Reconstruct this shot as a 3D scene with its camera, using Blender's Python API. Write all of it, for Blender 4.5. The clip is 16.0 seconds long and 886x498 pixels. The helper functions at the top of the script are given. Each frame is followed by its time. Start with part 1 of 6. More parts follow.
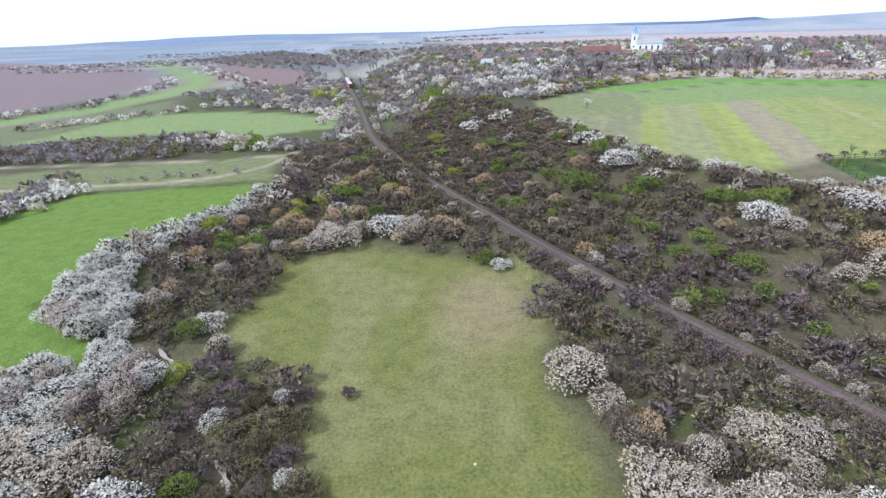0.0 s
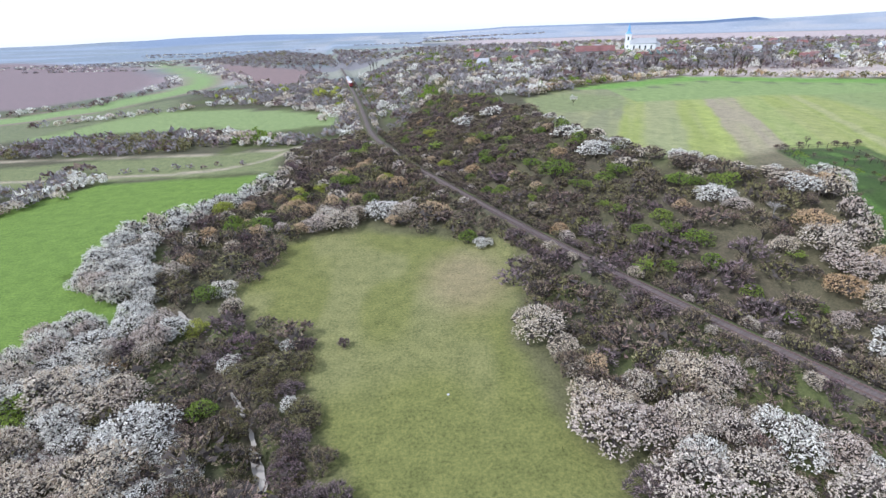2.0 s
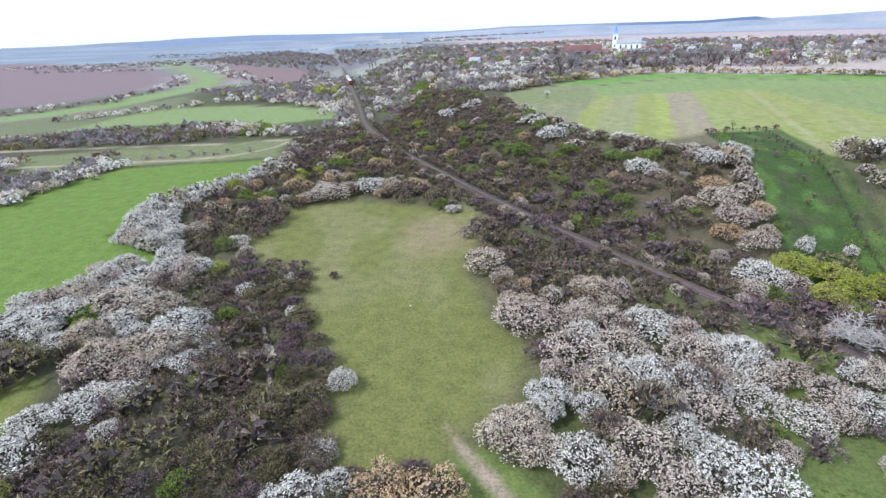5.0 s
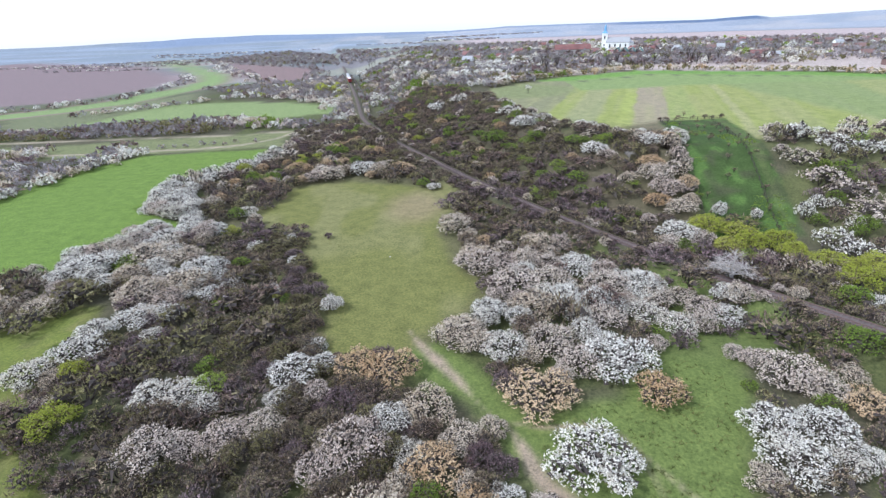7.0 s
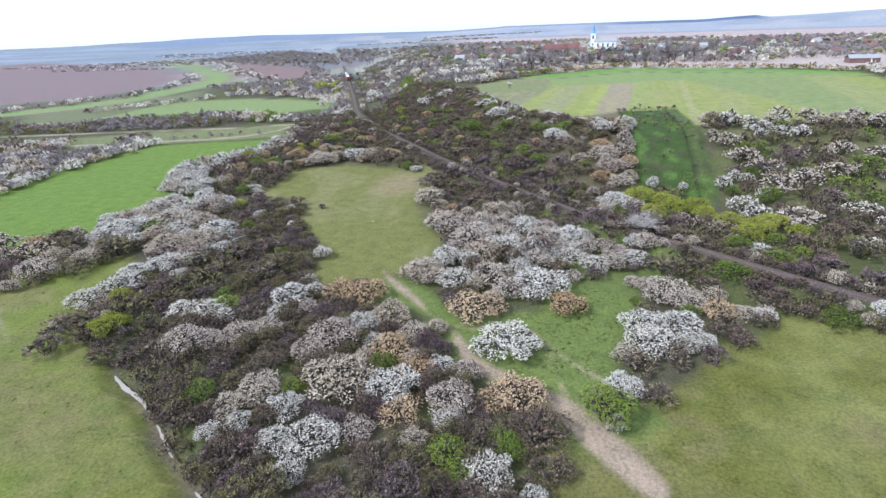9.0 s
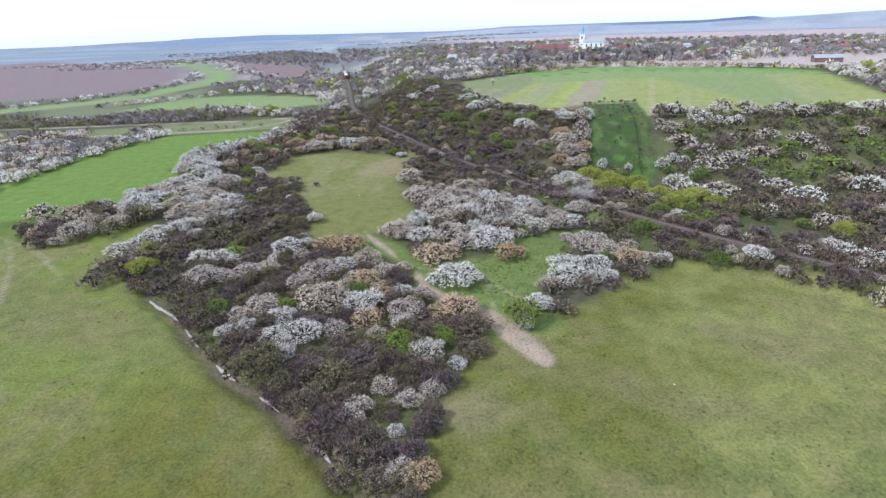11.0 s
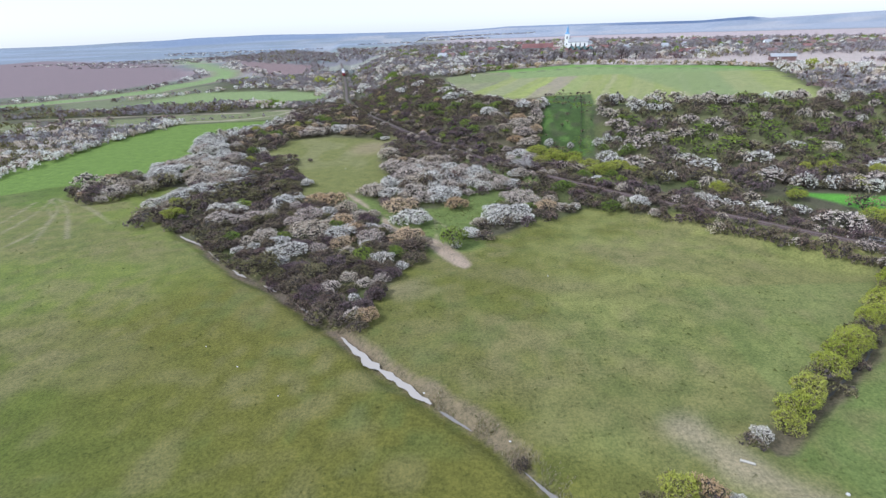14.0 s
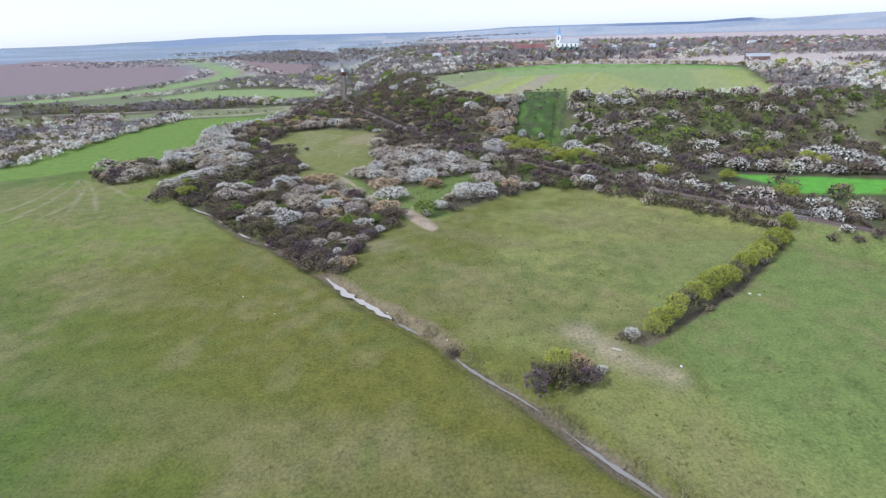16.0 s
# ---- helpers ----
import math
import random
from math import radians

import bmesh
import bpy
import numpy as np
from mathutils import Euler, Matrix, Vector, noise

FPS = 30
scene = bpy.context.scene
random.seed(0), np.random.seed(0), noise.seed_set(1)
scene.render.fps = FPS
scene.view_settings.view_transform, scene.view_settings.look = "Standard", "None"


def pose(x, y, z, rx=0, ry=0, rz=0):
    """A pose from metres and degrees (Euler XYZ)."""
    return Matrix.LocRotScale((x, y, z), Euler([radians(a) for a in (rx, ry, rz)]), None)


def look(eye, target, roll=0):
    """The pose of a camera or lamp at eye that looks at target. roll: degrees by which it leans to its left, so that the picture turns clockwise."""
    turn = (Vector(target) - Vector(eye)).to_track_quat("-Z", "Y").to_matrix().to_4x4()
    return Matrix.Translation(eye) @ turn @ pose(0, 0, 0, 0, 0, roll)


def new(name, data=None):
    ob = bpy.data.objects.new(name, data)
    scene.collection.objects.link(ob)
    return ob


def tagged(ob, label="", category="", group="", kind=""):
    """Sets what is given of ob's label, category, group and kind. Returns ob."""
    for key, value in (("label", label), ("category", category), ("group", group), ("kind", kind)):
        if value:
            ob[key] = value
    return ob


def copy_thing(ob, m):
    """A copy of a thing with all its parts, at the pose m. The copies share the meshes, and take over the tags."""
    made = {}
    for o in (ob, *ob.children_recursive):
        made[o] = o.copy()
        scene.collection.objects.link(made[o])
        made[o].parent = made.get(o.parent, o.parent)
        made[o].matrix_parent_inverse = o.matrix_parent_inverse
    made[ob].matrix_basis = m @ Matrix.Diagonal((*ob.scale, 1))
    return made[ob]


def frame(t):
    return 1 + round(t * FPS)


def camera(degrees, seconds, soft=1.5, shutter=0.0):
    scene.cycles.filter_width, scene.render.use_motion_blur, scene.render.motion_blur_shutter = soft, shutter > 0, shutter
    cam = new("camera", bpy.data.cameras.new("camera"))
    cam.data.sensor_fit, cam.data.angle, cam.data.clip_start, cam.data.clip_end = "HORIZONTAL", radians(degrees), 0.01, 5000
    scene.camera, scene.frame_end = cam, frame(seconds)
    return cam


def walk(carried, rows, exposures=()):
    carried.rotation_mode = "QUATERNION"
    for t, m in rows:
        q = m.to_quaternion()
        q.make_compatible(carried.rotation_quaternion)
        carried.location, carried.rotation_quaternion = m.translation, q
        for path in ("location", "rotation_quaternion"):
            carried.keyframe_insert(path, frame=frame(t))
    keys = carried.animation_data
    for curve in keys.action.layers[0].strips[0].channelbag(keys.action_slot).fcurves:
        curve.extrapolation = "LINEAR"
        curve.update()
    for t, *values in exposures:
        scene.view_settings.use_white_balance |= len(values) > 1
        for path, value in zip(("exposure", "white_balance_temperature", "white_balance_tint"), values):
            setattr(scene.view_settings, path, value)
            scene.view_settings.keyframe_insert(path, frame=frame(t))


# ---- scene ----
cam = camera(85.2, 16.0, soft=1.35)
METRES, EYE, TILT, LEAN, TURN = 165.0, 44.95, 0.0, 0.0, 0.0
ROWS = [
    (0.0, 0.0, 0.0, 0.0, -0.84, -24.46, 1.84),
    (0.5, 0.0036, -0.0157, 0.0002, -0.79, -24.46, 1.84),
    (1.0, 0.0078, -0.0331, 0.0006, -0.75, -24.46, 1.85),
    (1.5, 0.0126, -0.0518, 0.0007, -0.7, -24.45, 1.87),
    (2.0, 0.0178, -0.0717, 0.0012, -0.67, -24.45, 1.86),
    (2.5, 0.0236, -0.0921, 0.0016, -0.63, -24.46, 1.88),
    (3.0, 0.0299, -0.1137, 0.002, -0.59, -24.46, 1.9),
    (3.5, 0.0365, -0.137, 0.0022, -0.55, -24.45, 1.92),
    (4.0, 0.0437, -0.1618, 0.0024, -0.5, -24.45, 1.94),
    (6.5, 0.0859, -0.3123, 0.003, -0.21, -24.45, 2.02),
    (7.0, 0.0963, -0.3461, 0.0031, -0.15, -24.47, 2.06),
    (7.5, 0.1065, -0.3802, 0.0033, -0.12, -24.48, 2.07),
    (8.0, 0.1175, -0.4145, 0.0035, -0.05, -24.47, 2.1),
    (8.5, 0.1287, -0.4486, 0.0037, -0.01, -24.49, 2.11),
    (9.0, 0.1401, -0.483, 0.0038, 0.04, -24.48, 2.13),
    (11.5, 0.1975, -0.6537, 0.004, 0.26, -24.45, 2.02),
    (12.0, 0.2091, -0.6875, 0.0041, 0.3, -24.46, 2.02),
    (12.5, 0.2204, -0.7212, 0.0042, 0.31, -24.46, 2.01),
    (13.0, 0.2315, -0.7543, 0.0044, 0.35, -24.45, 2.0),
    (13.5, 0.2429, -0.7875, 0.0044, 0.38, -24.45, 1.99),
    (14.0, 0.2539, -0.8205, 0.0045, 0.44, -24.46, 1.97),
    (14.5, 0.2651, -0.8536, 0.0049, 0.47, -24.45, 1.97),
    (15.0, 0.2765, -0.8867, 0.0051, 0.51, -24.43, 1.95),
    (15.5, 0.2888, -0.9199, 0.0055, 0.59, -24.42, 1.93),
    (16.0, 0.3022, -0.9527, 0.0054, 0.69, -24.41, 1.92),
]
walk(cam, [(t, pose(0, 0, EYE, TILT, LEAN, TURN) @ pose(METRES * x, METRES * y, METRES * z, 90 + pitch, roll, yaw)) for t, x, y, z, yaw, pitch, roll in ROWS],
     exposures=((0.0, 0.12, 5700, 9), (9.0, 0.12, 5700, 9), (12.0, -0.03, 5650, 9), (16.0, -0.07, 5650, 9)))

# ---- world, sun ----
world = bpy.data.worlds.new("overcast_sky")
scene.world = world
world.use_nodes = True
wn, wl = world.node_tree.nodes, world.node_tree.links
wn.clear()
w_out = wn.new("ShaderNodeOutputWorld")
w_sky = wn.new("ShaderNodeTexSky")
w_sky.sky_type = "NISHITA"
w_sky.sun_disc = False
w_sky.sun_elevation = radians(46)
w_sky.sun_rotation = radians(250)
w_bg = wn.new("ShaderNodeBackground")
w_bg.inputs["Strength"].default_value = 0.09
w_cloud = wn.new("ShaderNodeBackground")
w_cloud.inputs["Color"].default_value = (0.97, 0.98, 1.0, 1)
w_cloud.inputs["Strength"].default_value = 0.70
w_add = wn.new("ShaderNodeAddShader")
wl.new(w_sky.outputs["Color"], w_bg.inputs["Color"])
wl.new(w_bg.outputs[0], w_add.inputs[0])
wl.new(w_cloud.outputs[0], w_add.inputs[1])
wl.new(w_add.outputs[0], w_out.inputs["Surface"])

sun_data = bpy.data.lights.new("sun", "SUN")
sun_data.energy = 3.4
sun_data.angle = radians(10)
sun_data.color = (1.0, 0.97, 0.93)
sun = new("sun", sun_data)
sun.matrix_world = look((-70, -26, 78), (0, 0, 0))

# ---- plan helpers ----
K = 0.846  # plan units to metres
rng = np.random.default_rng(7)


def plan(*pts):
    """Plan points, in metres."""
    return np.array(pts, float) * K


def smooth_line(pts, rounds=3):
    """Round off a polyline (Chaikin)."""
    p = np.asarray(pts, float)
    for _ in range(rounds):
        q = np.empty((2 * len(p), 2))
        q[0], q[-1] = p[0], p[-1]
        q[1:-1:2] = 0.75 * p[:-1] + 0.25 * p[1:]
        q[2::2] = 0.25 * p[:-1] + 0.75 * p[1:]
        p = q
    return p


def resample(p, step):
    d = np.r_[0, np.cumsum(np.hypot(*np.diff(p, axis=0).T))]
    s = np.arange(0, d[-1], step)
    q = np.c_[np.interp(s, d, p[:, 0]), np.interp(s, d, p[:, 1])]
    return q


def dist_line(x, y, p):
    """Distance to a polyline, and the side (positive on its right)."""
    best = np.full(x.shape, 1e12)
    side = np.ones(x.shape)
    for (ax, ay), (bx, by) in zip(p[:-1], p[1:]):
        ux, uy = bx - ax, by - ay
        t = np.clip(((x - ax) * ux + (y - ay) * uy) / (ux * ux + uy * uy + 1e-12), 0, 1)
        dx, dy = x - ax - t * ux, y - ay - t * uy
        d = dx * dx + dy * dy
        near = d < best
        best = np.where(near, d, best)
        side = np.where(near, np.where(ux * dy - uy * dx < 0, 1.0, -1.0), side)
    return np.sqrt(best), side


def inside(x, y, p):
    """Signed distance to a closed polygon, positive inside."""
    q = np.vstack([p, p[:1]])
    d, _ = dist_line(x, y, q)
    odd = np.zeros(x.shape, bool)
    for (ax, ay), (bx, by) in zip(q[:-1], q[1:]):
        cross = (ay > y) != (by > y)
        odd ^= cross & (x < (bx - ax) * (y - ay) / ((by - ay) if by != ay else 1e-9) + ax)
    return np.where(odd, d, -d)


def hash2(i, j, seed):
    h = (i.astype(np.int64) * 374761393 + j.astype(np.int64) * 668265263 + seed * 974711) & 0x7FFFFFFF
    h = ((h ^ (h >> 13)) * 1274126177) & 0x7FFFFFFF
    return ((h ^ (h >> 16)) & 0xFFFF) / 65535.0


def vnoise(x, y, size, seed=0):
    """Smooth value noise, 0 to 1."""
    u, v = x / size, y / size
    i, j = np.floor(u), np.floor(v)
    a, b = u - i, v - j
    a, b = a * a * (3 - 2 * a), b * b * (3 - 2 * b)
    n00, n10 = hash2(i, j, seed), hash2(i + 1, j, seed)
    n01, n11 = hash2(i, j + 1, seed), hash2(i + 1, j + 1, seed)
    return (n00 * (1 - a) + n10 * a) * (1 - b) + (n01 * (1 - a) + n11 * a) * b


def sstep(a, b, v):
    t = np.clip((v - a) / (b - a), 0, 1)
    return t * t * (3 - 2 * t)


# ---- the plan ----
RAIL = smooth_line(plan((330, -215), (250, -147), (200, -103), (167, -73), (153, -59), (137, -44), (121, -28), (106, -14), (94, 0), (86, 10),
                        (77, 20), (70, 30), (62, 42), (45, 70), (32, 94), (23, 111), (16, 126), (4, 151), (-8, 176), (-22, 212),
                        (-34, 247), (-46, 310), (-63, 394), (-75, 450), (-90, 520), (-107, 600), (-125, 690), (-150, 800)), 3)
RAIL_Z = 3.4
TOE = plan((-150, 800), (-107, 600), (-63, 394), (-34, 247), (-8, 176), (16, 126), (32, 94), (50, 62), (66, 50), (85, 42), (120, 36), (175, 24), (240, 20), (700, -40))
EDGE = smooth_line(plan((-20, 800), (-15, 600), (-5, 480), (10, 380), (26, 300), (38, 228), (46, 190), (56, 150), (66, 127), (78, 110), (92, 100), (112, 94), (146, 91), (200, 87), (260, 84), (700, 60)), 2)
DITCH = smooth_line(plan((-90, 95), (-62, 79), (-54, 77), (-45, 65), (-29, 45), (-24, 36), (-20, 26), (-19, 17), (-22, 5), (-32, -8), (-37, -21), (-32, -27), (-25, -31), (-8, -50),
                         (10, -63), (22, -76), (30, -84), (38, -94), (49, -103), (56, -110), (63, -119), (71, -126), (78, -136), (85, -143), (100, -162), (130, -200)), 2)
DITCH2 = plan((94, -110), (105, -102), (121, -91), (133, -80), (151, -60), (158, -50), (166, -40))
PATH = smooth_line(plan((10.5, 12), (12, 9), (15, 4), (18.6, -1.4), (23.1, -9.4), (26.6, -13), (28.4, -18), (29.2, -22), (32, -26.3), (36, -29.4), (40.1, -32), (43.7, -35), (45.8, -39.6), (48, -44.3), (51, -49), (53, -55)), 2)
PATH2 = smooth_line(plan((27, -12.6), (32, -14), (37.5, -13.4), (42.5, -15), (44.4, -20), (44.3, -27), (44.9, -33), (46, -39)), 2)
PATH3 = smooth_line(plan((44.6, -19.6), (48.1, -26.1), (52, -30.5), (56, -33)), 2)
MEADOW = plan((18, 104), (8, 109), (-2, 113), (-13, 117), (-20, 119), (-33, 113), (-39, 109), (-37, 97), (-43, 86), (-44, 78), (-33, 71), (-24, 67), (-20, 51),
              (-15, 35), (-9, 23), (-5, 12), (-2, 3), (10, 5), (18, 15), (25, 24), (24, 33), (20, 48), (15, 60), (18, 75), (20, 88))
LEFTFIELD = plan((-68, 186), (-137, 179), (-152, 155), (-157, 120), (-163, 40), (-175, 0), (-125, 22), (-104, 34), (-80, 47), (-70, 62), (-62, 76), (-83, 90), (-88, 108), (-84, 128), (-70, 150), (-64, 170))
TERRACE_FIELD = plan((50, 250), (110, 301), (166, 325), (260, 275), (298, 240), (240, 92), (200, 90), (146, 94), (112, 97), (92, 103), (78, 113), (66, 131), (56, 155), (50, 178))
ORCHARD = plan((88, 47), (105, 129), (132, 131), (112, 49))
GREENFIELD = plan((163, 0), (184, -9), (213, -16), (300, -30), (300, -75), (201, -33), (178, -28))
STRIP = plan((-400, 205), (-198, 214), (-165, 222), (-107, 227), (-74, 234), (-69, 192), (-136, 182), (-169, 180), (-400, 175))
TRACK = smooth_line(plan((-400, 187), (-200, 186), (-136, 189), (-100, 193), (-80, 207), (-73, 229)), 2)
TRACK_TOP = smooth_line(plan((-400, 222), (-252, 226), (-184, 229), (-114, 228), (-78, 232), (-70, 240)), 2)
LIGHTGREEN = plan((-254, 282), (-238, 371), (-215, 397), (-165, 391), (-113, 369), (-67, 340), (-64, 304), (-104, 283), (-148, 308), (-172, 298), (-208, 300), (-239, 284))
LEVEE = smooth_line(plan((-420, 300), (-330, 365), (-297, 430), (-296, 480), (-288, 560), (-300, 650), (-350, 752), (-480, 960), (-720, 1320)), 2)
BROWN_A = plan((-1319, 1577), (-652, 1124), (-372, 680), (-345, 542), (-372, 445), (-600, 350), (-1400, 500))
BROWN_B = plan((-522, 1207), (-204, 836), (-155, 596), (-190, 547), (-297, 722))
SCRUB_N = plan((-420, 300), (-310, 284), (-246, 262), (-200, 280), (-145, 288), (-100, 272), (-69, 258), (-62, 244), (-76, 238), (-156, 232), (-207, 230), (-420, 226))

# ---- ground height ----


def height(x, y, detail=True):
    x, y = np.asarray(x, float), np.asarray(y, float)
    r = np.hypot(x, y)
    base = 0.35 * (vnoise(x, y, 34, 3) - 0.5) + 0.12 * (vnoise(x, y, 7, 4) - 0.5)
    # terrace with its slope
    dt, st = dist_line(x, y, TOE)
    de, se = dist_line(x, y, EDGE)
    right = -st  # the toe line runs north to south
    up = np.where(se < 0, 1.0, np.where(right > 0, dt / (dt + de + 1e-6), 0.0))
    top = 14.4 + np.clip((y - 110) * 0.016, -3, 9) + 0.8 * (vnoise(x, y, 60, 5) - 0.5)
    z = base + top * sstep(0.02, 1.0, up)
    # far country
    az = np.degrees(np.arctan2(x, y + 60))
    ridge = np.interp(az, [-70, -39, -35, -32, -28.5, -26, -19, -14, -5, 1, 5.7, 7.2, 15, 20, 26, 30, 31.1, 31.3, 33.5, 40, 70], [28, 29, 29, 41, 41, 52, 57, 50, 39, 34, 46, 52, 51, 49, 43, 55, 58, 42, 46, 60, 60])
    ridge = ridge + 1.5 * (vnoise(az, az * 0, 2.2, 8) - 0.5)
    near_hill = np.interp(az, [-30, -12, 4, 60], [2900, 2200, 1080, 1050])
    z = z + np.where(z < 8, 8.0, 0.0) * sstep(900, 2600, r)
    z = z + (ridge - z) * np.clip((r - near_hill) / (3700 - near_hill), 0, 1) ** 1.25
    # railway bank
    dr, _ = dist_line(x, y, RAIL)
    bank = RAIL_Z - np.clip((dr - 2.0) / 1.7, 0, 50)
    cut = RAIL_Z + np.clip((dr - 2.6) / 1.1, 0, 50)
    z = np.minimum(np.maximum(z, bank), np.where(dr < 22, cut, 1e9))
    # ditches
    dd, _ = dist_line(x, y, DITCH)
    z = z - 1.05 * (1 - sstep(0.7, 2.6, dd + 0.7 * (vnoise(x, y, 3.5, 11) - 0.5)))
    d2, _ = dist_line(x, y, DITCH2)
    z = z - 0.8 * (1 - sstep(0.5, 2.2, d2))
    return z


# ---- materials ----


def mat(name):
    m = bpy.data.materials.new(name)
    m.use_nodes = True
    n, l = m.node_tree.nodes, m.node_tree.links
    return m, n, l, n["Principled BSDF"]


def ramp(n, stops):
    r = n.new("ShaderNodeValToRGB")
    while len(r.color_ramp.elements) < len(stops):
        r.color_ramp.elements.new(0.5)
    for e, (p, c) in zip(r.color_ramp.elements, stops):
        e.position, e.color = p, (*c, 1)
    return r


def noise_node(n, l, scale, detail=6, rough=0.6, coord=None):
    t = n.new("ShaderNodeTexNoise")
    t.inputs["Scale"].default_value = scale
    t.inputs["Detail"].default_value = detail
    t.inputs["Roughness"].default_value = rough
    if coord:
        l.new(coord, t.inputs["Vector"])
    return t


def plain(name, colour, rough=0.7, metal=0.0, grain=8.0, amount=0.25, bump=0.15):
    """A surface with grain at two scales."""
    m, n, l, b = mat(name)
    geo = n.new("ShaderNodeNewGeometry")
    a, c = noise_node(n, l, grain, coord=geo.outputs["Position"]), noise_node(n, l, grain * 0.13, coord=geo.outputs["Position"])
    mix = n.new("ShaderNodeMath")
    mix.operation = "ADD"
    l.new(a.outputs["Fac"], mix.inputs[0])
    l.new(c.outputs["Fac"], mix.inputs[1])
    lo, hi = [v * (1 - amount) for v in colour], [min(1, v * (1 + amount)) for v in colour]
    half = n.new("ShaderNodeMath")
    half.operation = "MULTIPLY"
    half.inputs[1].default_value = 0.5
    l.new(mix.outputs[0], half.inputs[0])
    r = ramp(n, [(0.3, lo), (0.7, hi)])
    l.new(half.outputs[0], r.inputs[0])
    l.new(r.outputs[0], b.inputs["Base Color"])
    b.inputs["Roughness"].default_value, b.inputs["Metallic"].default_value = rough, metal
    if bump:
        bp = n.new("ShaderNodeBump")
        bp.inputs["Strength"].default_value = bump
        bp.inputs["Distance"].default_value = 0.03
        l.new(a.outputs["Fac"], bp.inputs["Height"])
        l.new(bp.outputs[0], b.inputs["Normal"])
    return m


def foliage(name, stops, through_light=0.35, rough=0.75, fleck=(0.5, 0.5, 0.5), share=0.44, grain=10.0):
    """Twigs, leaves or petals: each clump and each plant has its own shade, broken up by flecks of another tone."""
    m, n, l, b = mat(name)
    geo, info = n.new("ShaderNodeNewGeometry"), n.new("ShaderNodeObjectInfo")
    at = n.new("ShaderNodeAttribute")
    at.attribute_name = "vary"
    s = n.new("ShaderNodeMath")
    s.operation = "ADD"
    l.new(at.outputs["Fac"], s.inputs[0])
    l.new(info.outputs["Random"], s.inputs[1])
    f = n.new("ShaderNodeMath")
    f.operation = "FRACT"
    l.new(s.outputs[0], f.inputs[0])
    w1 = n.new("ShaderNodeMath")
    w1.operation = "MULTIPLY"
    w1.inputs[1].default_value = 0.62
    l.new(f.outputs[0], w1.inputs[0])
    w2 = n.new("ShaderNodeMath")
    w2.operation = "MULTIPLY_ADD"
    w2.inputs[1].default_value = 0.38
    l.new(geo.outputs["Random Per Island"], w2.inputs[0])
    l.new(w1.outputs[0], w2.inputs[2])
    r = ramp(n, stops)
    l.new(w2.outputs[0], r.inputs[0])
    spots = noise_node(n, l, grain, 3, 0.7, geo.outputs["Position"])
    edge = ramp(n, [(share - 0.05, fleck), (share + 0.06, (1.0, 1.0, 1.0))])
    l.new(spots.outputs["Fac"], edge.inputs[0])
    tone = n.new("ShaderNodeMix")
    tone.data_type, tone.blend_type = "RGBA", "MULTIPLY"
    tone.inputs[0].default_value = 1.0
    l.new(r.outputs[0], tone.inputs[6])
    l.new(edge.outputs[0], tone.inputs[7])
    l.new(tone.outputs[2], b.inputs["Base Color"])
    b.inputs["Roughness"].default_value = rough
    b.inputs["Specular IOR Level"].default_value = 0.2
    tr = n.new("ShaderNodeBsdfTranslucent")
    l.new(tone.outputs[2], tr.inputs["Color"])
    mx = n.new("ShaderNodeMixShader")
    mx.inputs[0].default_value = through_light
    l.new(b.outputs[0], mx.inputs[1])
    l.new(tr.outputs[0], mx.inputs[2])
    l.new(mx.outputs[0], n["Material Output"].inputs["Surface"])
    return m


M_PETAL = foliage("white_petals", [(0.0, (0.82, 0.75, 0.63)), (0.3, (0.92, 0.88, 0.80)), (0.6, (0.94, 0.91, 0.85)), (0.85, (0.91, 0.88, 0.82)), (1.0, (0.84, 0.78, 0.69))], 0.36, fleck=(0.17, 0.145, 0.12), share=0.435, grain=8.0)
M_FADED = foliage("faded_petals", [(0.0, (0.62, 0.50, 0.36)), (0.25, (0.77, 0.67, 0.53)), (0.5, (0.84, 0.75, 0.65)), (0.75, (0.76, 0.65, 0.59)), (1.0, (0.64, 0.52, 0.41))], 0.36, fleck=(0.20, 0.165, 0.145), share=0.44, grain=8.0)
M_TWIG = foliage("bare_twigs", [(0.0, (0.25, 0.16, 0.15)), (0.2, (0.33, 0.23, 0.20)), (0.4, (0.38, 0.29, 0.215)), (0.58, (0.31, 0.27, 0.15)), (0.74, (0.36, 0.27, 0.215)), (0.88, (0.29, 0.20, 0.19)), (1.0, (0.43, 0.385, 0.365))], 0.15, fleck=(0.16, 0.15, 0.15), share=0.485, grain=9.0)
# twigs of the far plants, distance haze mixed into their colour
M_HAZED_TWIG = foliage("haze_tinted_twigs", [(0.0, (0.29, 0.255, 0.27)), (0.35, (0.34, 0.30, 0.31)), (0.7, (0.315, 0.29, 0.29)), (1.0, (0.40, 0.37, 0.385))], 0.25, fleck=(0.7, 0.7, 0.72), grain=2.0)
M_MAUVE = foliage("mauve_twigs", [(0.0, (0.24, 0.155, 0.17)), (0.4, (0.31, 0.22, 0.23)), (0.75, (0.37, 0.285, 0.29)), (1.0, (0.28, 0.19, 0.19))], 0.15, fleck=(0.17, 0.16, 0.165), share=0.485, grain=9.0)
M_RUST = foliage("rusty_buds", [(0.0, (0.52, 0.35, 0.19)), (0.5, (0.68, 0.50, 0.31)), (1.0, (0.78, 0.63, 0.44))], 0.36, fleck=(0.42, 0.35, 0.32), share=0.42)
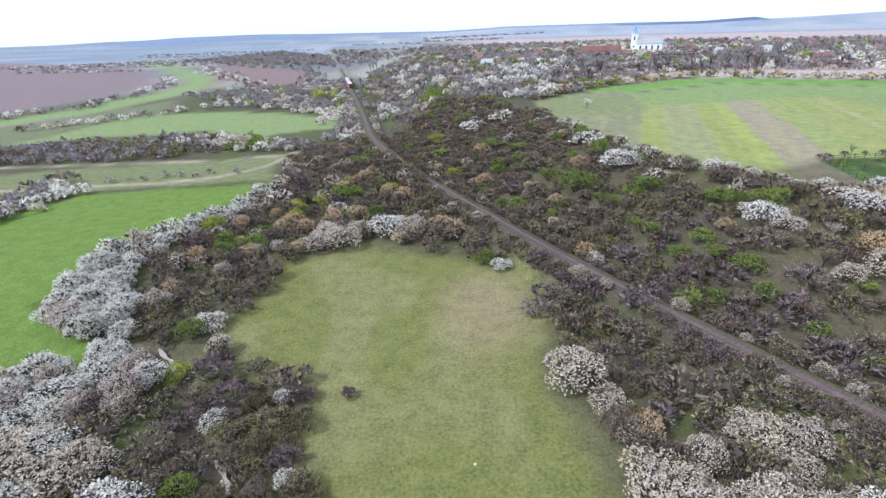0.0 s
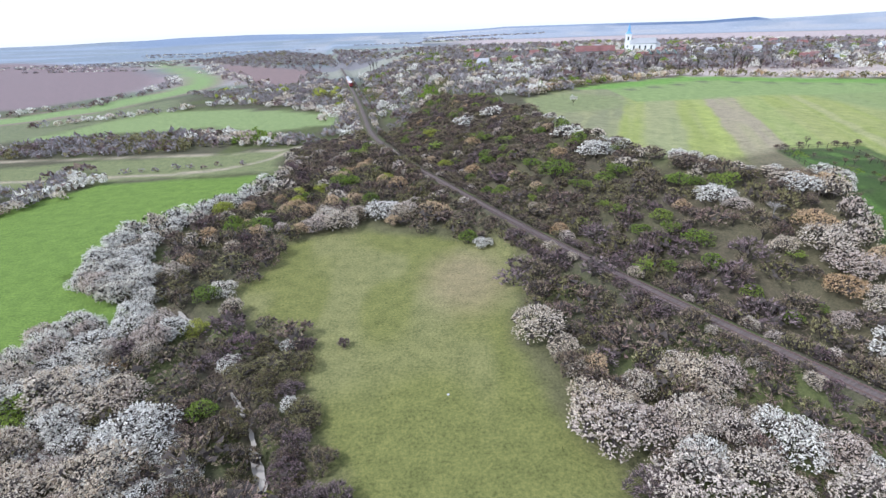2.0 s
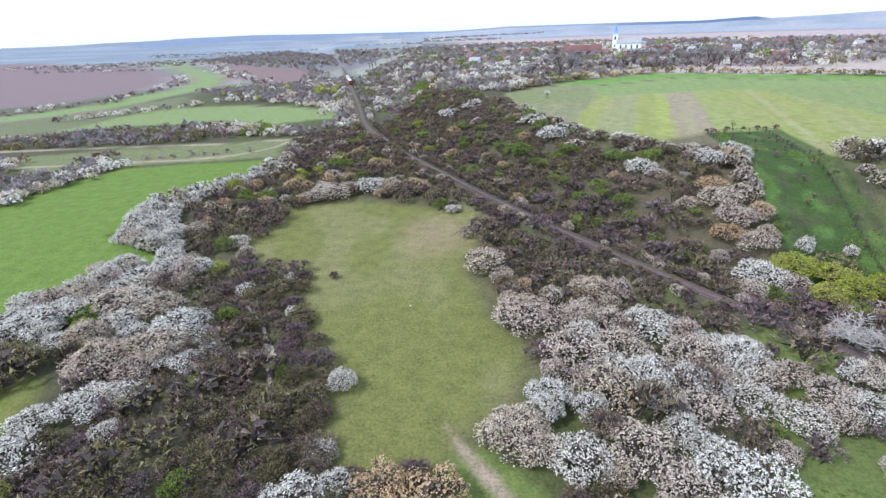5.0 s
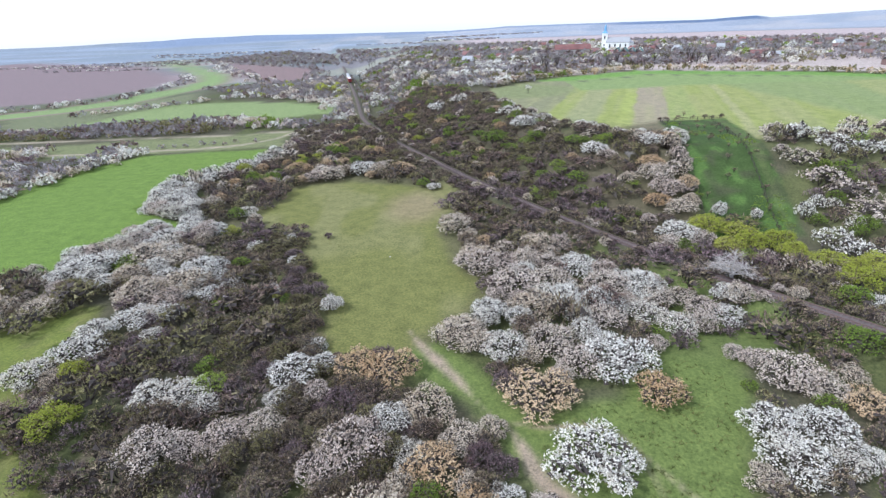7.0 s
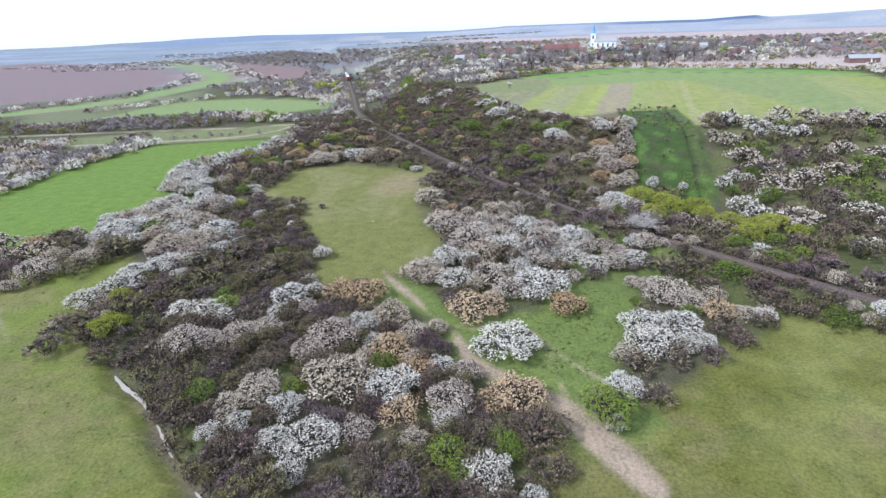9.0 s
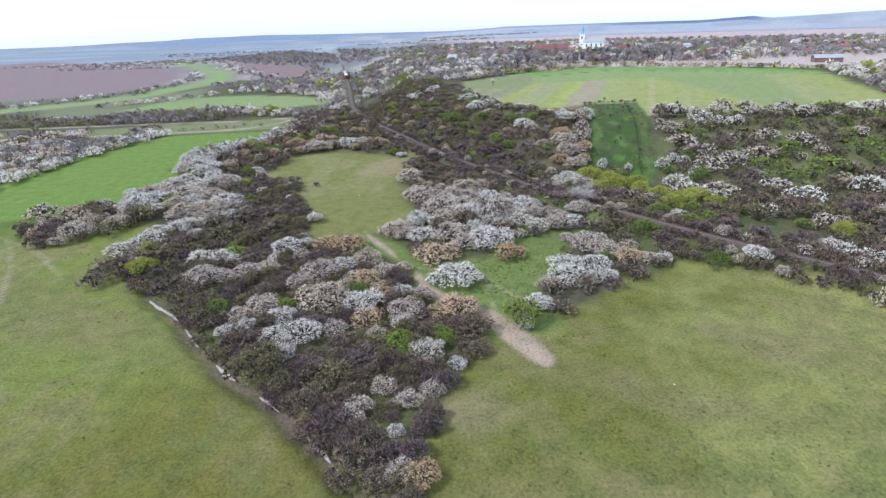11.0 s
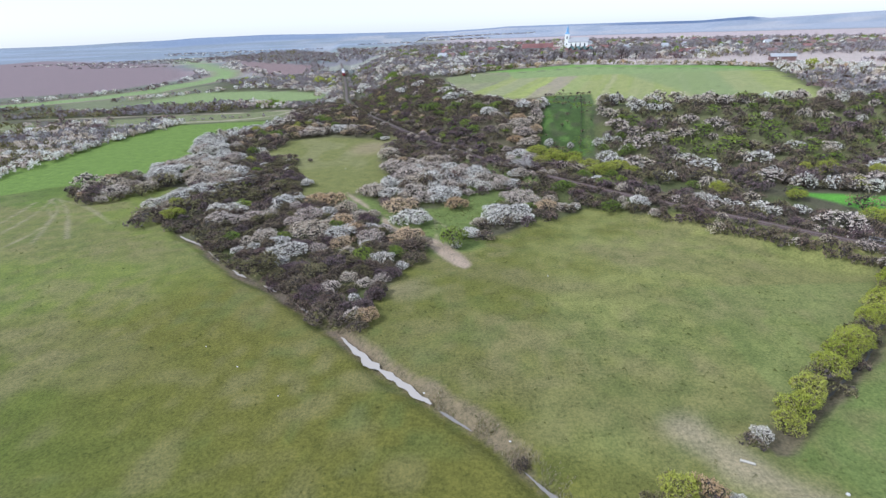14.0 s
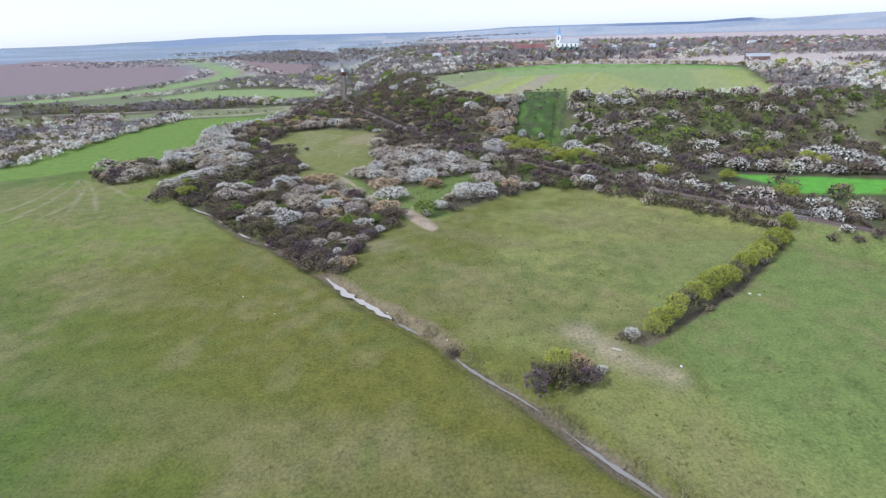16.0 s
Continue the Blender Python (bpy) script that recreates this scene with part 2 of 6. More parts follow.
M_GREEN = foliage("fresh_leaves", [(0.0, (0.14, 0.20, 0.04)), (0.5, (0.25, 0.36, 0.06)), (1.0, (0.38, 0.47, 0.09))], 0.4, fleck=(0.5, 0.42, 0.5), share=0.45)
M_OLIVE = foliage("olive_buds", [(0.0, (0.22, 0.195, 0.09)), (0.5, (0.35, 0.325, 0.145)), (1.0, (0.46, 0.42, 0.22))], 0.3, fleck=(0.24, 0.21, 0.23), share=0.49, grain=8.0)
M_YELLOW = foliage("willow_leaves", [(0.0, (0.32, 0.37, 0.055)), (0.5, (0.46, 0.50, 0.085)), (1.0, (0.58, 0.58, 0.14))], 0.4, fleck=(0.5, 0.48, 0.5), share=0.44)
M_GRASS = foliage("grass_blades", [(0.0, (0.10, 0.12, 0.035)), (0.5, (0.15, 0.17, 0.055)), (1.0, (0.24, 0.22, 0.09))], 0.3)
M_STRAW = foliage("dry_straw", [(0.0, (0.22, 0.19, 0.12)), (0.5, (0.34, 0.29, 0.20)), (1.0, (0.42, 0.38, 0.28))], 0.25)
# near-black bark; it also fills crown cores, where it stands in for shade
M_BARK_AND_SHADE = plain("bark", (0.055, 0.043, 0.038), 0.9, grain=14)
M_BARK_PALE = plain("pale_bark", (0.34, 0.31, 0.29), 0.85, grain=14)
VEG = [M_PETAL, M_FADED, M_TWIG, M_RUST, M_GREEN, M_OLIVE, M_YELLOW, M_BARK_AND_SHADE, M_BARK_PALE, M_GRASS, M_HAZED_TWIG, M_MAUVE]
PETAL, FADED, TWIG, RUST, GREEN, OLIVE, YELLOW, BARK_AND_SHADE, PALE, GRASS, HAZED, MAUVE = range(12)

M_WALL = plain("pale_plaster", (0.40, 0.37, 0.35), 0.85, grain=0.8, amount=0.15)
M_WHITE = plain("white_plaster", (0.82, 0.82, 0.80), 0.8, grain=0.8, amount=0.06)
M_TILE = plain("red_roof_tiles", (0.19, 0.085, 0.08), 0.8, grain=1.5, amount=0.4)
M_TILE_DARK = plain("brown_roof_tiles", (0.18, 0.11, 0.10), 0.8, grain=1.5, amount=0.4)
M_TIN_GREEN = plain("green_tin", (0.03, 0.13, 0.11), 0.5, grain=1.5)
M_TIN_BLUE = plain("blue_tin", (0.16, 0.36, 0.62), 0.4, grain=1.5, amount=0.15)
M_TIN_GREY = plain("grey_tin", (0.34, 0.345, 0.36), 0.5, grain=1.5, amount=0.15)
M_GLASS_DARK = plain("dark_window_glass", (0.04, 0.05, 0.06), 0.15, grain=1.0)
M_RAIL = plain("rusty_rail_steel", (0.085, 0.055, 0.05), 0.6, 0.6, grain=20)
M_SLEEPER = plain("weathered_sleeper_wood", (0.12, 0.092, 0.09), 0.9, grain=9, amount=0.45)
M_BALLAST = plain("dusty_ballast", (0.115, 0.088, 0.08), 0.95, grain=7, amount=0.55, bump=0.8)
M_CONCRETE = plain("pale_concrete", (0.52, 0.50, 0.47), 0.85, grain=3, amount=0.2)
M_STEEL = plain("grey_painted_steel", (0.30, 0.31, 0.34), 0.55, 0.4, grain=6)
M_RED = plain("red_train_paint", (0.34, 0.035, 0.045), 0.4, grain=2, amount=0.15)
M_CREAM = plain("pale_train_paint", (0.75, 0.70, 0.70), 0.45, grain=2, amount=0.1)
M_LOG = plain("peeled_log", (0.42, 0.39, 0.34), 0.8, grain=9)
M_STONE = plain("pale_limestone", (0.5, 0.49, 0.46), 0.8, grain=9)

# ---- ground sheet ----


def axis(lo, hi, step, far_lo, far_hi, grow):
    core = list(np.arange(lo, hi, step))
    up, s, v = [], step, hi
    while v < far_hi:
        up.append(v)
        s *= grow
        v += s
    down, s, v = [], step, lo
    while v > far_lo:
        s *= grow
        v -= s
        down.append(v)
    return np.array(down[::-1] + core + up + [far_hi + 5])


def fast_mesh(name, v, f, mats, idx=None):
    """A mesh from arrays; all faces have the same number of corners."""
    me = bpy.data.meshes.new(name)
    v, f = np.ascontiguousarray(v, np.float32), np.ascontiguousarray(f, np.int32)
    me.vertices.add(len(v))
    me.vertices.foreach_set("co", v.ravel())
    me.loops.add(f.size)
    me.loops.foreach_set("vertex_index", f.ravel())
    me.polygons.add(len(f))
    me.polygons.foreach_set("loop_start", np.arange(0, f.size, f.shape[1], dtype=np.int32))
    for m in mats:
        me.materials.append(m)
    if idx is not None:
        me.polygons.foreach_set("material_index", np.ascontiguousarray(idx, np.int32))
    me.update(calc_edges=True)
    return me


gx = axis(-90, 146, 1.0, -4900, 4900, 1.055)
gy = axis(-128, 130, 1.0, -900, 4950, 1.055)
# closer lines where the trodden paths run
gx, gy = np.union1d(gx, np.arange(5, 50, 0.7)), np.union1d(gy, np.arange(-48, 12, 0.7))
GX, GY = np.meshgrid(gx, gy)
X, Y = GX.ravel(), GY.ravel()
Z = height(X, Y)

wob = 5.0 * (vnoise(X, Y, 9, 21) - 0.5) + 2.2 * (vnoise(X, Y, 3, 22) - 0.5)
col = np.empty((len(X), 3))


def lay(mask, colour):
    global col
    m = np.clip(mask, 0, 1)[:, None]
    col = col * (1 - m) + np.asarray(colour) * m


def soft(d, width=2.0, rough=1.0):
    return sstep(-width, width, d + rough * wob)


R = np.hypot(X, Y)
# rough grass with litter, under and between the thickets, darkened in colour for their shade
col[:] = (0.085, 0.08, 0.05)
lay(sstep(0.4, 0.75, vnoise(X, Y, 11, 31)) * 0.8, (0.085, 0.10, 0.036))
# patchwork of far fields and woods, greyed and blued in colour for haze
u, v2 = (X * 0.94 + Y * 0.34) / 260, (Y * 0.94 - X * 0.34) / 110
AZ = np.degrees(np.arctan2(X, Y + 60))
pick = hash2(np.floor(u + 0.4 * (vnoise(X, Y, 500, 33) - 0.5)), np.floor(v2), 34)
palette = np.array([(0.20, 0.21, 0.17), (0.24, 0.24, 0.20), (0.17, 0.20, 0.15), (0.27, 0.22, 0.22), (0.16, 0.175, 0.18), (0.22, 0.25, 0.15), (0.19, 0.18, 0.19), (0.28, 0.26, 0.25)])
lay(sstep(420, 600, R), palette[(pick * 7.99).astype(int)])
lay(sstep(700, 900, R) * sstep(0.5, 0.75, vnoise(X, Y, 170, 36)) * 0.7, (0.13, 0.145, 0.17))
# the wide bare field behind the village
lay(sstep(640, 690, R) * (1 - sstep(1050, 1120, R)) * sstep(0, 6, AZ), (0.40, 0.33, 0.325))
# the far plain and hills, distance haze painted in as blue-grey
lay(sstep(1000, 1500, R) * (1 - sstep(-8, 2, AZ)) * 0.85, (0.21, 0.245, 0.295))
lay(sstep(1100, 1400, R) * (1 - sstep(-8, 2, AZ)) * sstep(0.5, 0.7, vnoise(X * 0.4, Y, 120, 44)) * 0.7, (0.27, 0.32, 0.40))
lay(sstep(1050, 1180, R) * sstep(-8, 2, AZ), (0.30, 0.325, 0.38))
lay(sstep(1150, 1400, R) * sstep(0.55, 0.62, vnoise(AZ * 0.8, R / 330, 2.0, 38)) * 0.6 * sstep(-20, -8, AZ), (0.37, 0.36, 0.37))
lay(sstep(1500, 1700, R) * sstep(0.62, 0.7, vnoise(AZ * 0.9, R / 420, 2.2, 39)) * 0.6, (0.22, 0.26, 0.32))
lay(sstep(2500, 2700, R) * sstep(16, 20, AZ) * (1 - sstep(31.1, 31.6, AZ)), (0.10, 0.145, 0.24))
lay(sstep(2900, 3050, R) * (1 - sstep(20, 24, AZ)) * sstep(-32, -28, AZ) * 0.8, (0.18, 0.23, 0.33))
# fields of the plain
lay(soft(inside(X, Y, BROWN_A), 6), (0.205, 0.155, 0.16))
lay(soft(inside(X, Y, BROWN_B), 5), (0.21, 0.15, 0.145))
lay(soft(inside(X, Y, plan((-344, 335), (-279, 259), (-254, 282), (-238, 371), (-215, 397), (-252, 488), (-285, 400))), 5) * 0.85, (0.165, 0.18, 0.10))
# this green has some blue added for haze
lay(soft(inside(X, Y, LIGHTGREEN), 4), (0.20, 0.25, 0.105))
dl, _ = dist_line(X, Y, LEVEE)
lay(soft(18 - dl, 5), (0.20, 0.27, 0.11))
lay(soft(3.2 - np.abs(dl - 20), 2), (0.22, 0.17, 0.14))
lay(soft(inside(X, Y, STRIP), 3), (0.165, 0.18, 0.085))
dk, _ = dist_line(X, Y, TRACK)
lay(soft(1.2 - np.minimum(dk, dist_line(X, Y, TRACK_TOP)[0]), 1.2, 0.3), (0.33, 0.28, 0.21))
# terrace field in strips
fu = (X * 0.93 - Y * 0.36) / K
fv = (X * 0.36 + Y * 0.93) / K
tf = soft(inside(X, Y, TERRACE_FIELD), 2.5, 0.6)
lay(tf, (0.236, 0.262, 0.082))
for lo_u, hi_u, tone in ((-60, 5, (0.20, 0.20, 0.115)), (14, 27, (0.24, 0.25, 0.125)), (35, 41, (0.27, 0.30, 0.09)), (41, 55, (0.275, 0.235, 0.165)), (55, 66, (0.235, 0.27, 0.095)), (80, 84, (0.28, 0.28, 0.13)), (95, 108, (0.25, 0.265, 0.105)), (124, 128, (0.28, 0.28, 0.13)), (140, 170, (0.24, 0.26, 0.105))):
    lay(tf * sstep(lo_u - 1, lo_u + 1, fu + 0.3 * wob) * (1 - sstep(hi_u - 1, hi_u + 1, fu + 0.3 * wob)), tone)
lay(tf * sstep(0.5, 0.8, vnoise(fu, fv * 0.06, 2.2, 43)) * 0.35, (0.29, 0.29, 0.14))
lay(tf * sstep(0.5, 0.75, vnoise(fu, fv * 0.2, 9, 42)) * 0.22, (0.29, 0.27, 0.14))
lay(tf * sstep(-3, 3, dist_line(X, Y, plan((238, 196), (184, 50)))[0] * -dist_line(X, Y, plan((238, 196), (184, 50)))[1] * -1) * sstep(150, 160, X) * 0.8, (0.19, 0.235, 0.10))
lay(tf * sstep(232 * K, 236 * K, Y + 0.1 * np.abs(X - 160 * K)) * (X > 100 * K) * (1 - sstep(280 * K, 290 * K, X)), (0.20, 0.255, 0.10))
far_side = dist_line(X, Y, plan((96, 293), (166, 325), (262, 273), (300, 238)))[0]
lay(tf * soft(16 - far_side, 1.5, 0.2), (0.145, 0.255, 0.06))
lay(tf * soft(1.2 - np.abs(far_side - 22.5), 0.8, 0.1), (0.13, 0.14, 0.08))
lay(tf * soft(24 - np.hypot((X - 62 * K) / 1.2, Y - 236 * K), 4), (0.19, 0.21, 0.10))
lay(soft(inside(X, Y, plan((60, 290), (166, 327), (300, 262), (420, 200), (600, 260), (400, 420), (166, 362))), 3), (0.41, 0.345, 0.315))
lay(soft(inside(X, Y, plan((62, 60), (88, 47), (105, 128), (74, 118), (58, 118), (64, 90))), 4) * 0.8, (0.105, 0.092, 0.056))
lay(soft(inside(X, Y, plan((-28, 250), (10, 152), (40, 94), (61, 58), (72, 60), (66, 110), (54, 146), (45, 186), (36, 226), (0, 300))), 4) * 0.7, (0.088, 0.074, 0.052))
lay(soft(inside(X, Y, plan((116, 48), (128, 96), (150, 91), (200, 86), (300, 78), (300, 22), (240, 24), (176, 28))), 5) * 0.8, (0.14, 0.145, 0.065))
lay(soft(inside(X, Y, ORCHARD), 1.0, 0.25), (0.050, 0.080, 0.024))
lay(soft(inside(X, Y, ORCHARD), 1.0, 0.25) * sstep(0.45, 0.7, vnoise(X, Y, 3.2, 45)) * 0.8, (0.088, 0.15, 0.038))
lay(soft(inside(X, Y, ORCHARD), 1.0, 0.25) * sstep(0.55, 0.8, vnoise(X, Y, 2.6, 46)) * 0.7, (0.06, 0.062, 0.036))
lay(soft(1.2 - dist_line(X, Y, ORCHARD[2:4] + np.array((-2.4, 0)))[0], 0.8, 0.3) * 0.3, (0.15, 0.165, 0.07))
lay(soft(inside(X, Y, GREENFIELD), 1.5, 0.4), (0.11, 0.29, 0.04))
# the near grass
lay(soft(inside(X, Y, LEFTFIELD), 2.0, 0.5), (0.132, 0.198, 0.042))
south = plan((-800, 15), (-175, 0), (-125, 22), (-100, 36), (-60, 24), (-55, -12), (-33, -27), (-10, -48), (28, -80), (44, -44), (60, -36), (93, -17), (116, -32), (143, -57), (172, -74), (330, -215), (330, -900), (-800, -900))
sf = soft(inside(X, Y, south) + 1.6, 1.5, 0.5)
ddx_all, dside_all = dist_line(X, Y, DITCH)
lay(sf, (0.122, 0.119, 0.026))
lay(sf * sstep(-1, 2, -dist_line(X, Y, DITCH)[1]) * (X > 20), (0.120, 0.126, 0.031))
# paler pasture in the east, lightened further in colour for a hazy veil
lay(sf * sstep(35, 100, X + 12 * wob) * sstep(1.5, 6, ddx_all) * (dside_all < 0) * 0.85, (0.202, 0.208, 0.070))
ddx, dside = dist_line(X, Y, DITCH)
lay(sf * sstep(16, 75, ddx + 2 * wob) * (dside > 0) * (Y < 60), (0.078, 0.125, 0.024))
lay(sf * soft(50 - np.hypot(X + 58 * K, Y + 16 * K), 14) * 0.8, (0.15, 0.182, 0.044))
lay(sf * sstep(0.5, 0.8, vnoise(X + 2 * Y, Y, 23, 51)) * 0.5, (0.152, 0.140, 0.058))
lay(sf * sstep(0.62, 0.85, vnoise(X, Y, 6, 52)) * 0.35, (0.19, 0.168, 0.078))
lay(sf * soft(inside(X, Y, plan((92, -112), (121, -91), (151, -62), (170, -78), (230, -130), (170, -170), (110, -140))), 4) * 0.7, (0.098, 0.15, 0.036))
lay(sf * (Y < -55) * (X > 100 * K) * soft(np.hypot(X - 130 * K, Y + 108 * K) * -1 + 46, 22) * 0.5, (0.155, 0.195, 0.062))
lay(sf * sstep(0.45, 0.8, 0.5 * vnoise(X, Y, 2.4, 55) + 0.5 * vnoise(X, Y, 13, 56)) * 0.55, (0.185, 0.165, 0.075))
lay(sf * sstep(0.5, 0.8, 0.5 * vnoise(X, Y, 2.6, 57) + 0.5 * vnoise(X, Y, 17, 58)) * 0.5, (0.10, 0.125, 0.036))
lay(sstep(-9, -1, inside(X, Y, MEADOW) + 0.6 * wob), (0.12, 0.115, 0.058))
mf = soft(inside(X, Y, MEADOW), 2.6, 0.9)
lay(mf, (0.155, 0.160, 0.052))
lay(mf * sstep(0.5, 0.8, vnoise(X, Y * 0.5, 8, 53)) * 0.5, (0.215, 0.205, 0.098))
lay(mf * sstep(12, 3, np.hypot((X - 8 * K) / 1.0, (Y - 86 * K) / 1.6)) * 0.7, (0.26, 0.205, 0.125))
clear = soft(inside(X, Y, plan((16, 8), (30, -10), (44, -8), (53, 3), (66, 1), (67, -6), (60, -18), (55, -28), (58, -40), (44, -44), (28, -22), (18, -6), (8, 4))), 1.8, 0.5)
lay(clear, (0.128, 0.165, 0.048))
lay(soft(inside(X, Y, plan((50, 0), (66, -4), (84, 8), (76, 22), (64, 28), (56, 14))), 2.5, 0.5) * 0.85, (0.12, 0.155, 0.046))
# trodden earth
dp, _ = dist_line(X, Y, PATH)
lay(0.95 * soft(0.5 - dp + 1.3 * sstep(-14, -34, Y) - 3.0 * sstep(-43, -47, Y), 0.7, 0.28), (0.34, 0.265, 0.2))
dp2, _ = dist_line(X, Y, PATH2)
lay(soft(0.35 - dp2, 0.5, 0.2) * 0.85, (0.33, 0.265, 0.18))
lay(soft(0.3 - dist_line(X, Y, PATH3)[0], 0.5, 0.2) * 0.7, (0.31, 0.26, 0.17))
lay(soft(2.0 - dist_line(X, Y, plan((83, -107), (87, -114), (95, -120)))[0], 2.4, 0.7) * 0.8, (0.30, 0.25, 0.165))
lay(soft(4.0 - np.hypot((X - 38 * K) / 1.2, Y + 63 * K), 2.5, 0.9) * 0.35, (0.24, 0.20, 0.13))
# cattle trails, fanning out in the pasture
for a, b, c in (((-104, 14), (-92, 4), (-76, -30)), ((-102, 16), (-88, 2), (-68, -26)), ((-104, 16), (-96, -4), (-92, -34)), ((-100, 14), (-84, 6), (-62, -14)), ((-108, 12), (-102, -10), (-104, -30)), ((-97, 4), (-84, -10), (-82, -36))):
    lay(soft(0.35 - dist_line(X, Y, smooth_line(plan(a, b, c), 2))[0], 0.5, 0.12) * 0.85, (0.27, 0.235, 0.15))
# wet banks of the ditches
lay(soft(0.8 - ddx - 0.2 * (Y < -100 * K), 0.7, 0.3), (0.15, 0.12, 0.09))
bank_r = sstep(3.0, 1.4, ddx + 0.4 * wob) * (Y < -78 * K) * (Y > -112 * K) * (dside < 0)
lay(bank_r * 0.7, (0.20, 0.15, 0.11))
d2x, _ = dist_line(X, Y, DITCH2)
lay(soft(1.4 - d2x, 0.8, 0.3), (0.13, 0.11, 0.07))
# railway bank
drx, _ = dist_line(X, Y, RAIL)
lay(soft(0.9 - drx, 1.0, 0.3), (0.115, 0.092, 0.07))

nx, ny = len(gx), len(gy)
ii = (np.arange(ny - 1)[:, None] * nx + np.arange(nx - 1)[None, :]).ravel()
quads = np.c_[ii, ii + 1, ii + nx + 1, ii + nx]

M_GROUND, gn, gl, gb = mat("grass_and_earth")
g_at = gn.new("ShaderNodeAttribute")
g_at.attribute_name = "cover"
g_geo = gn.new("ShaderNodeNewGeometry")
g_fine = noise_node(gn, gl, 2.2, 10, 0.84, g_geo.outputs["Position"])
g_mid = noise_node(gn, gl, 0.32, 6, 0.65, g_geo.outputs["Position"])
g_sum = gn.new("ShaderNodeMath")
g_sum.operation = "MULTIPLY_ADD"
g_sum.inputs[1].default_value = 0.24
gl.new(g_mid.outputs["Fac"], g_sum.inputs[0])
g_f2 = gn.new("ShaderNodeMath")
g_f2.operation = "MULTIPLY"
g_f2.inputs[1].default_value = 0.76
gl.new(g_fine.outputs["Fac"], g_f2.inputs[0])
gl.new(g_f2.outputs[0], g_sum.inputs[2])
g_ramp = ramp(gn, [(0.36, (0.36, 0.40, 0.38)), (0.5, (0.98, 0.98, 0.98)), (0.63, (1.56, 1.46, 1.46))])
gl.new(g_sum.outputs[0], g_ramp.inputs[0])
g_mul = gn.new("ShaderNodeMix")
g_mul.data_type, g_mul.blend_type = "RGBA", "MULTIPLY"
g_mul.inputs[0].default_value = 1.0
gl.new(g_at.outputs["Color"], g_mul.inputs[6])
gl.new(g_ramp.outputs[0], g_mul.inputs[7])
gl.new(g_mul.outputs[2], gb.inputs["Base Color"])
gb.inputs["Roughness"].default_value = 0.95
gb.inputs["Specular IOR Level"].default_value = 0.15
g_bump = gn.new("ShaderNodeBump")
g_bump.inputs["Strength"].default_value = 0.55
g_bump.inputs["Distance"].default_value = 0.16
gl.new(g_fine.outputs["Fac"], g_bump.inputs["Height"])
gl.new(g_bump.outputs[0], gb.inputs["Normal"])

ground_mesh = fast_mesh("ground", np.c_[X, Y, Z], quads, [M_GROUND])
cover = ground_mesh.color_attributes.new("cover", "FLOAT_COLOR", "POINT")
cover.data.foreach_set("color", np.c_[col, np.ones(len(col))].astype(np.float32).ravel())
ground_mesh.polygons.foreach_set("use_smooth", np.ones(len(quads), bool))
ground = tagged(new("ground", ground_mesh), "green meadows, ploughed fields and low hills in early spring", "ground", kind="structure")

# ---- building helpers ----


def part(name, bm, material, parent=None, label=""):
    """Link a bmesh as one mesh object under a thing."""
    me = bpy.data.meshes.new(name)
    bm.to_mesh(me)
    bm.free()
    me.materials.append(material)
    ob = new(name, me)
    if parent:
        ob.parent = parent
    if label:
        ob["label"] = label
    return ob


def box_bm(w, d, h, at=(0, 0, 0), bevel=0.0, bm=None):
    """A box of that width, depth and height, its base centred at at."""
    b = bm or bmesh.new()
    m = Matrix.Translation((at[0], at[1], at[2] + h / 2)) @ Matrix.Diagonal((w, d, h, 1))
    made = bmesh.ops.create_cube(b, size=1.0, matrix=m)
    if bevel:
        edges = list({e for q in made["verts"] for e in q.link_edges})
        bmesh.ops.bevel(b, geom=edges, offset=bevel, segments=1, affect="EDGES")
    return b


def gable_bm(w, d, h, at, over=0.4, thick=0.18):
    """A pitched roof, ridge along y, with overhang and thickness."""
    b = bmesh.new()
    a = Vector(at)
    prof = [(-w / 2 - over, -over * h / (w / 2)), (0, h), (w / 2 + over, -over * h / (w / 2))]
    rings = []
    for y in (-d / 2 - over, d / 2 + over):
        ring = [b.verts.new(a + Vector((x, y, z))) for x, z in prof] + [b.verts.new(a + Vector((x, y, z - thick))) for x, z in prof[::-1]]
        rings.append(ring)
    n = len(rings[0])
    for i in range(n):
        b.faces.new((rings[0][i], rings[0][(i + 1) % n], rings[1][(i + 1) % n], rings[1][i]))
    b.faces.new(rings[0][::-1])
    b.faces.new(rings[1])
    bmesh.ops.recalc_face_normals(b, faces=b.faces)
    return b


def z_at(x, y):
    return float(height(np.array([x]), np.array([y]))[0])


def ribbon(line, offsets, lift):
    """Rows of points along a line at sideways offsets; lift gives the height of each."""
    t = np.gradient(line, axis=0)
    t /= np.hypot(t[:, 0], t[:, 1])[:, None] + 1e-9
    nrm = np.c_[t[:, 1], -t[:, 0]]
    v = []
    for o, z in zip(offsets, lift):
        p = line + nrm * np.asarray(o).reshape(-1, 1)
        v.append(np.c_[p, np.broadcast_to(z, len(p))])
    v = np.stack(v, 1)
    n, m = v.shape[:2]
    i = (np.arange(n - 1)[:, None] * m + np.arange(m - 1)[None, :]).ravel()
    return v.reshape(-1, 3), np.c_[i, i + 1, i + m + 1, i + m]


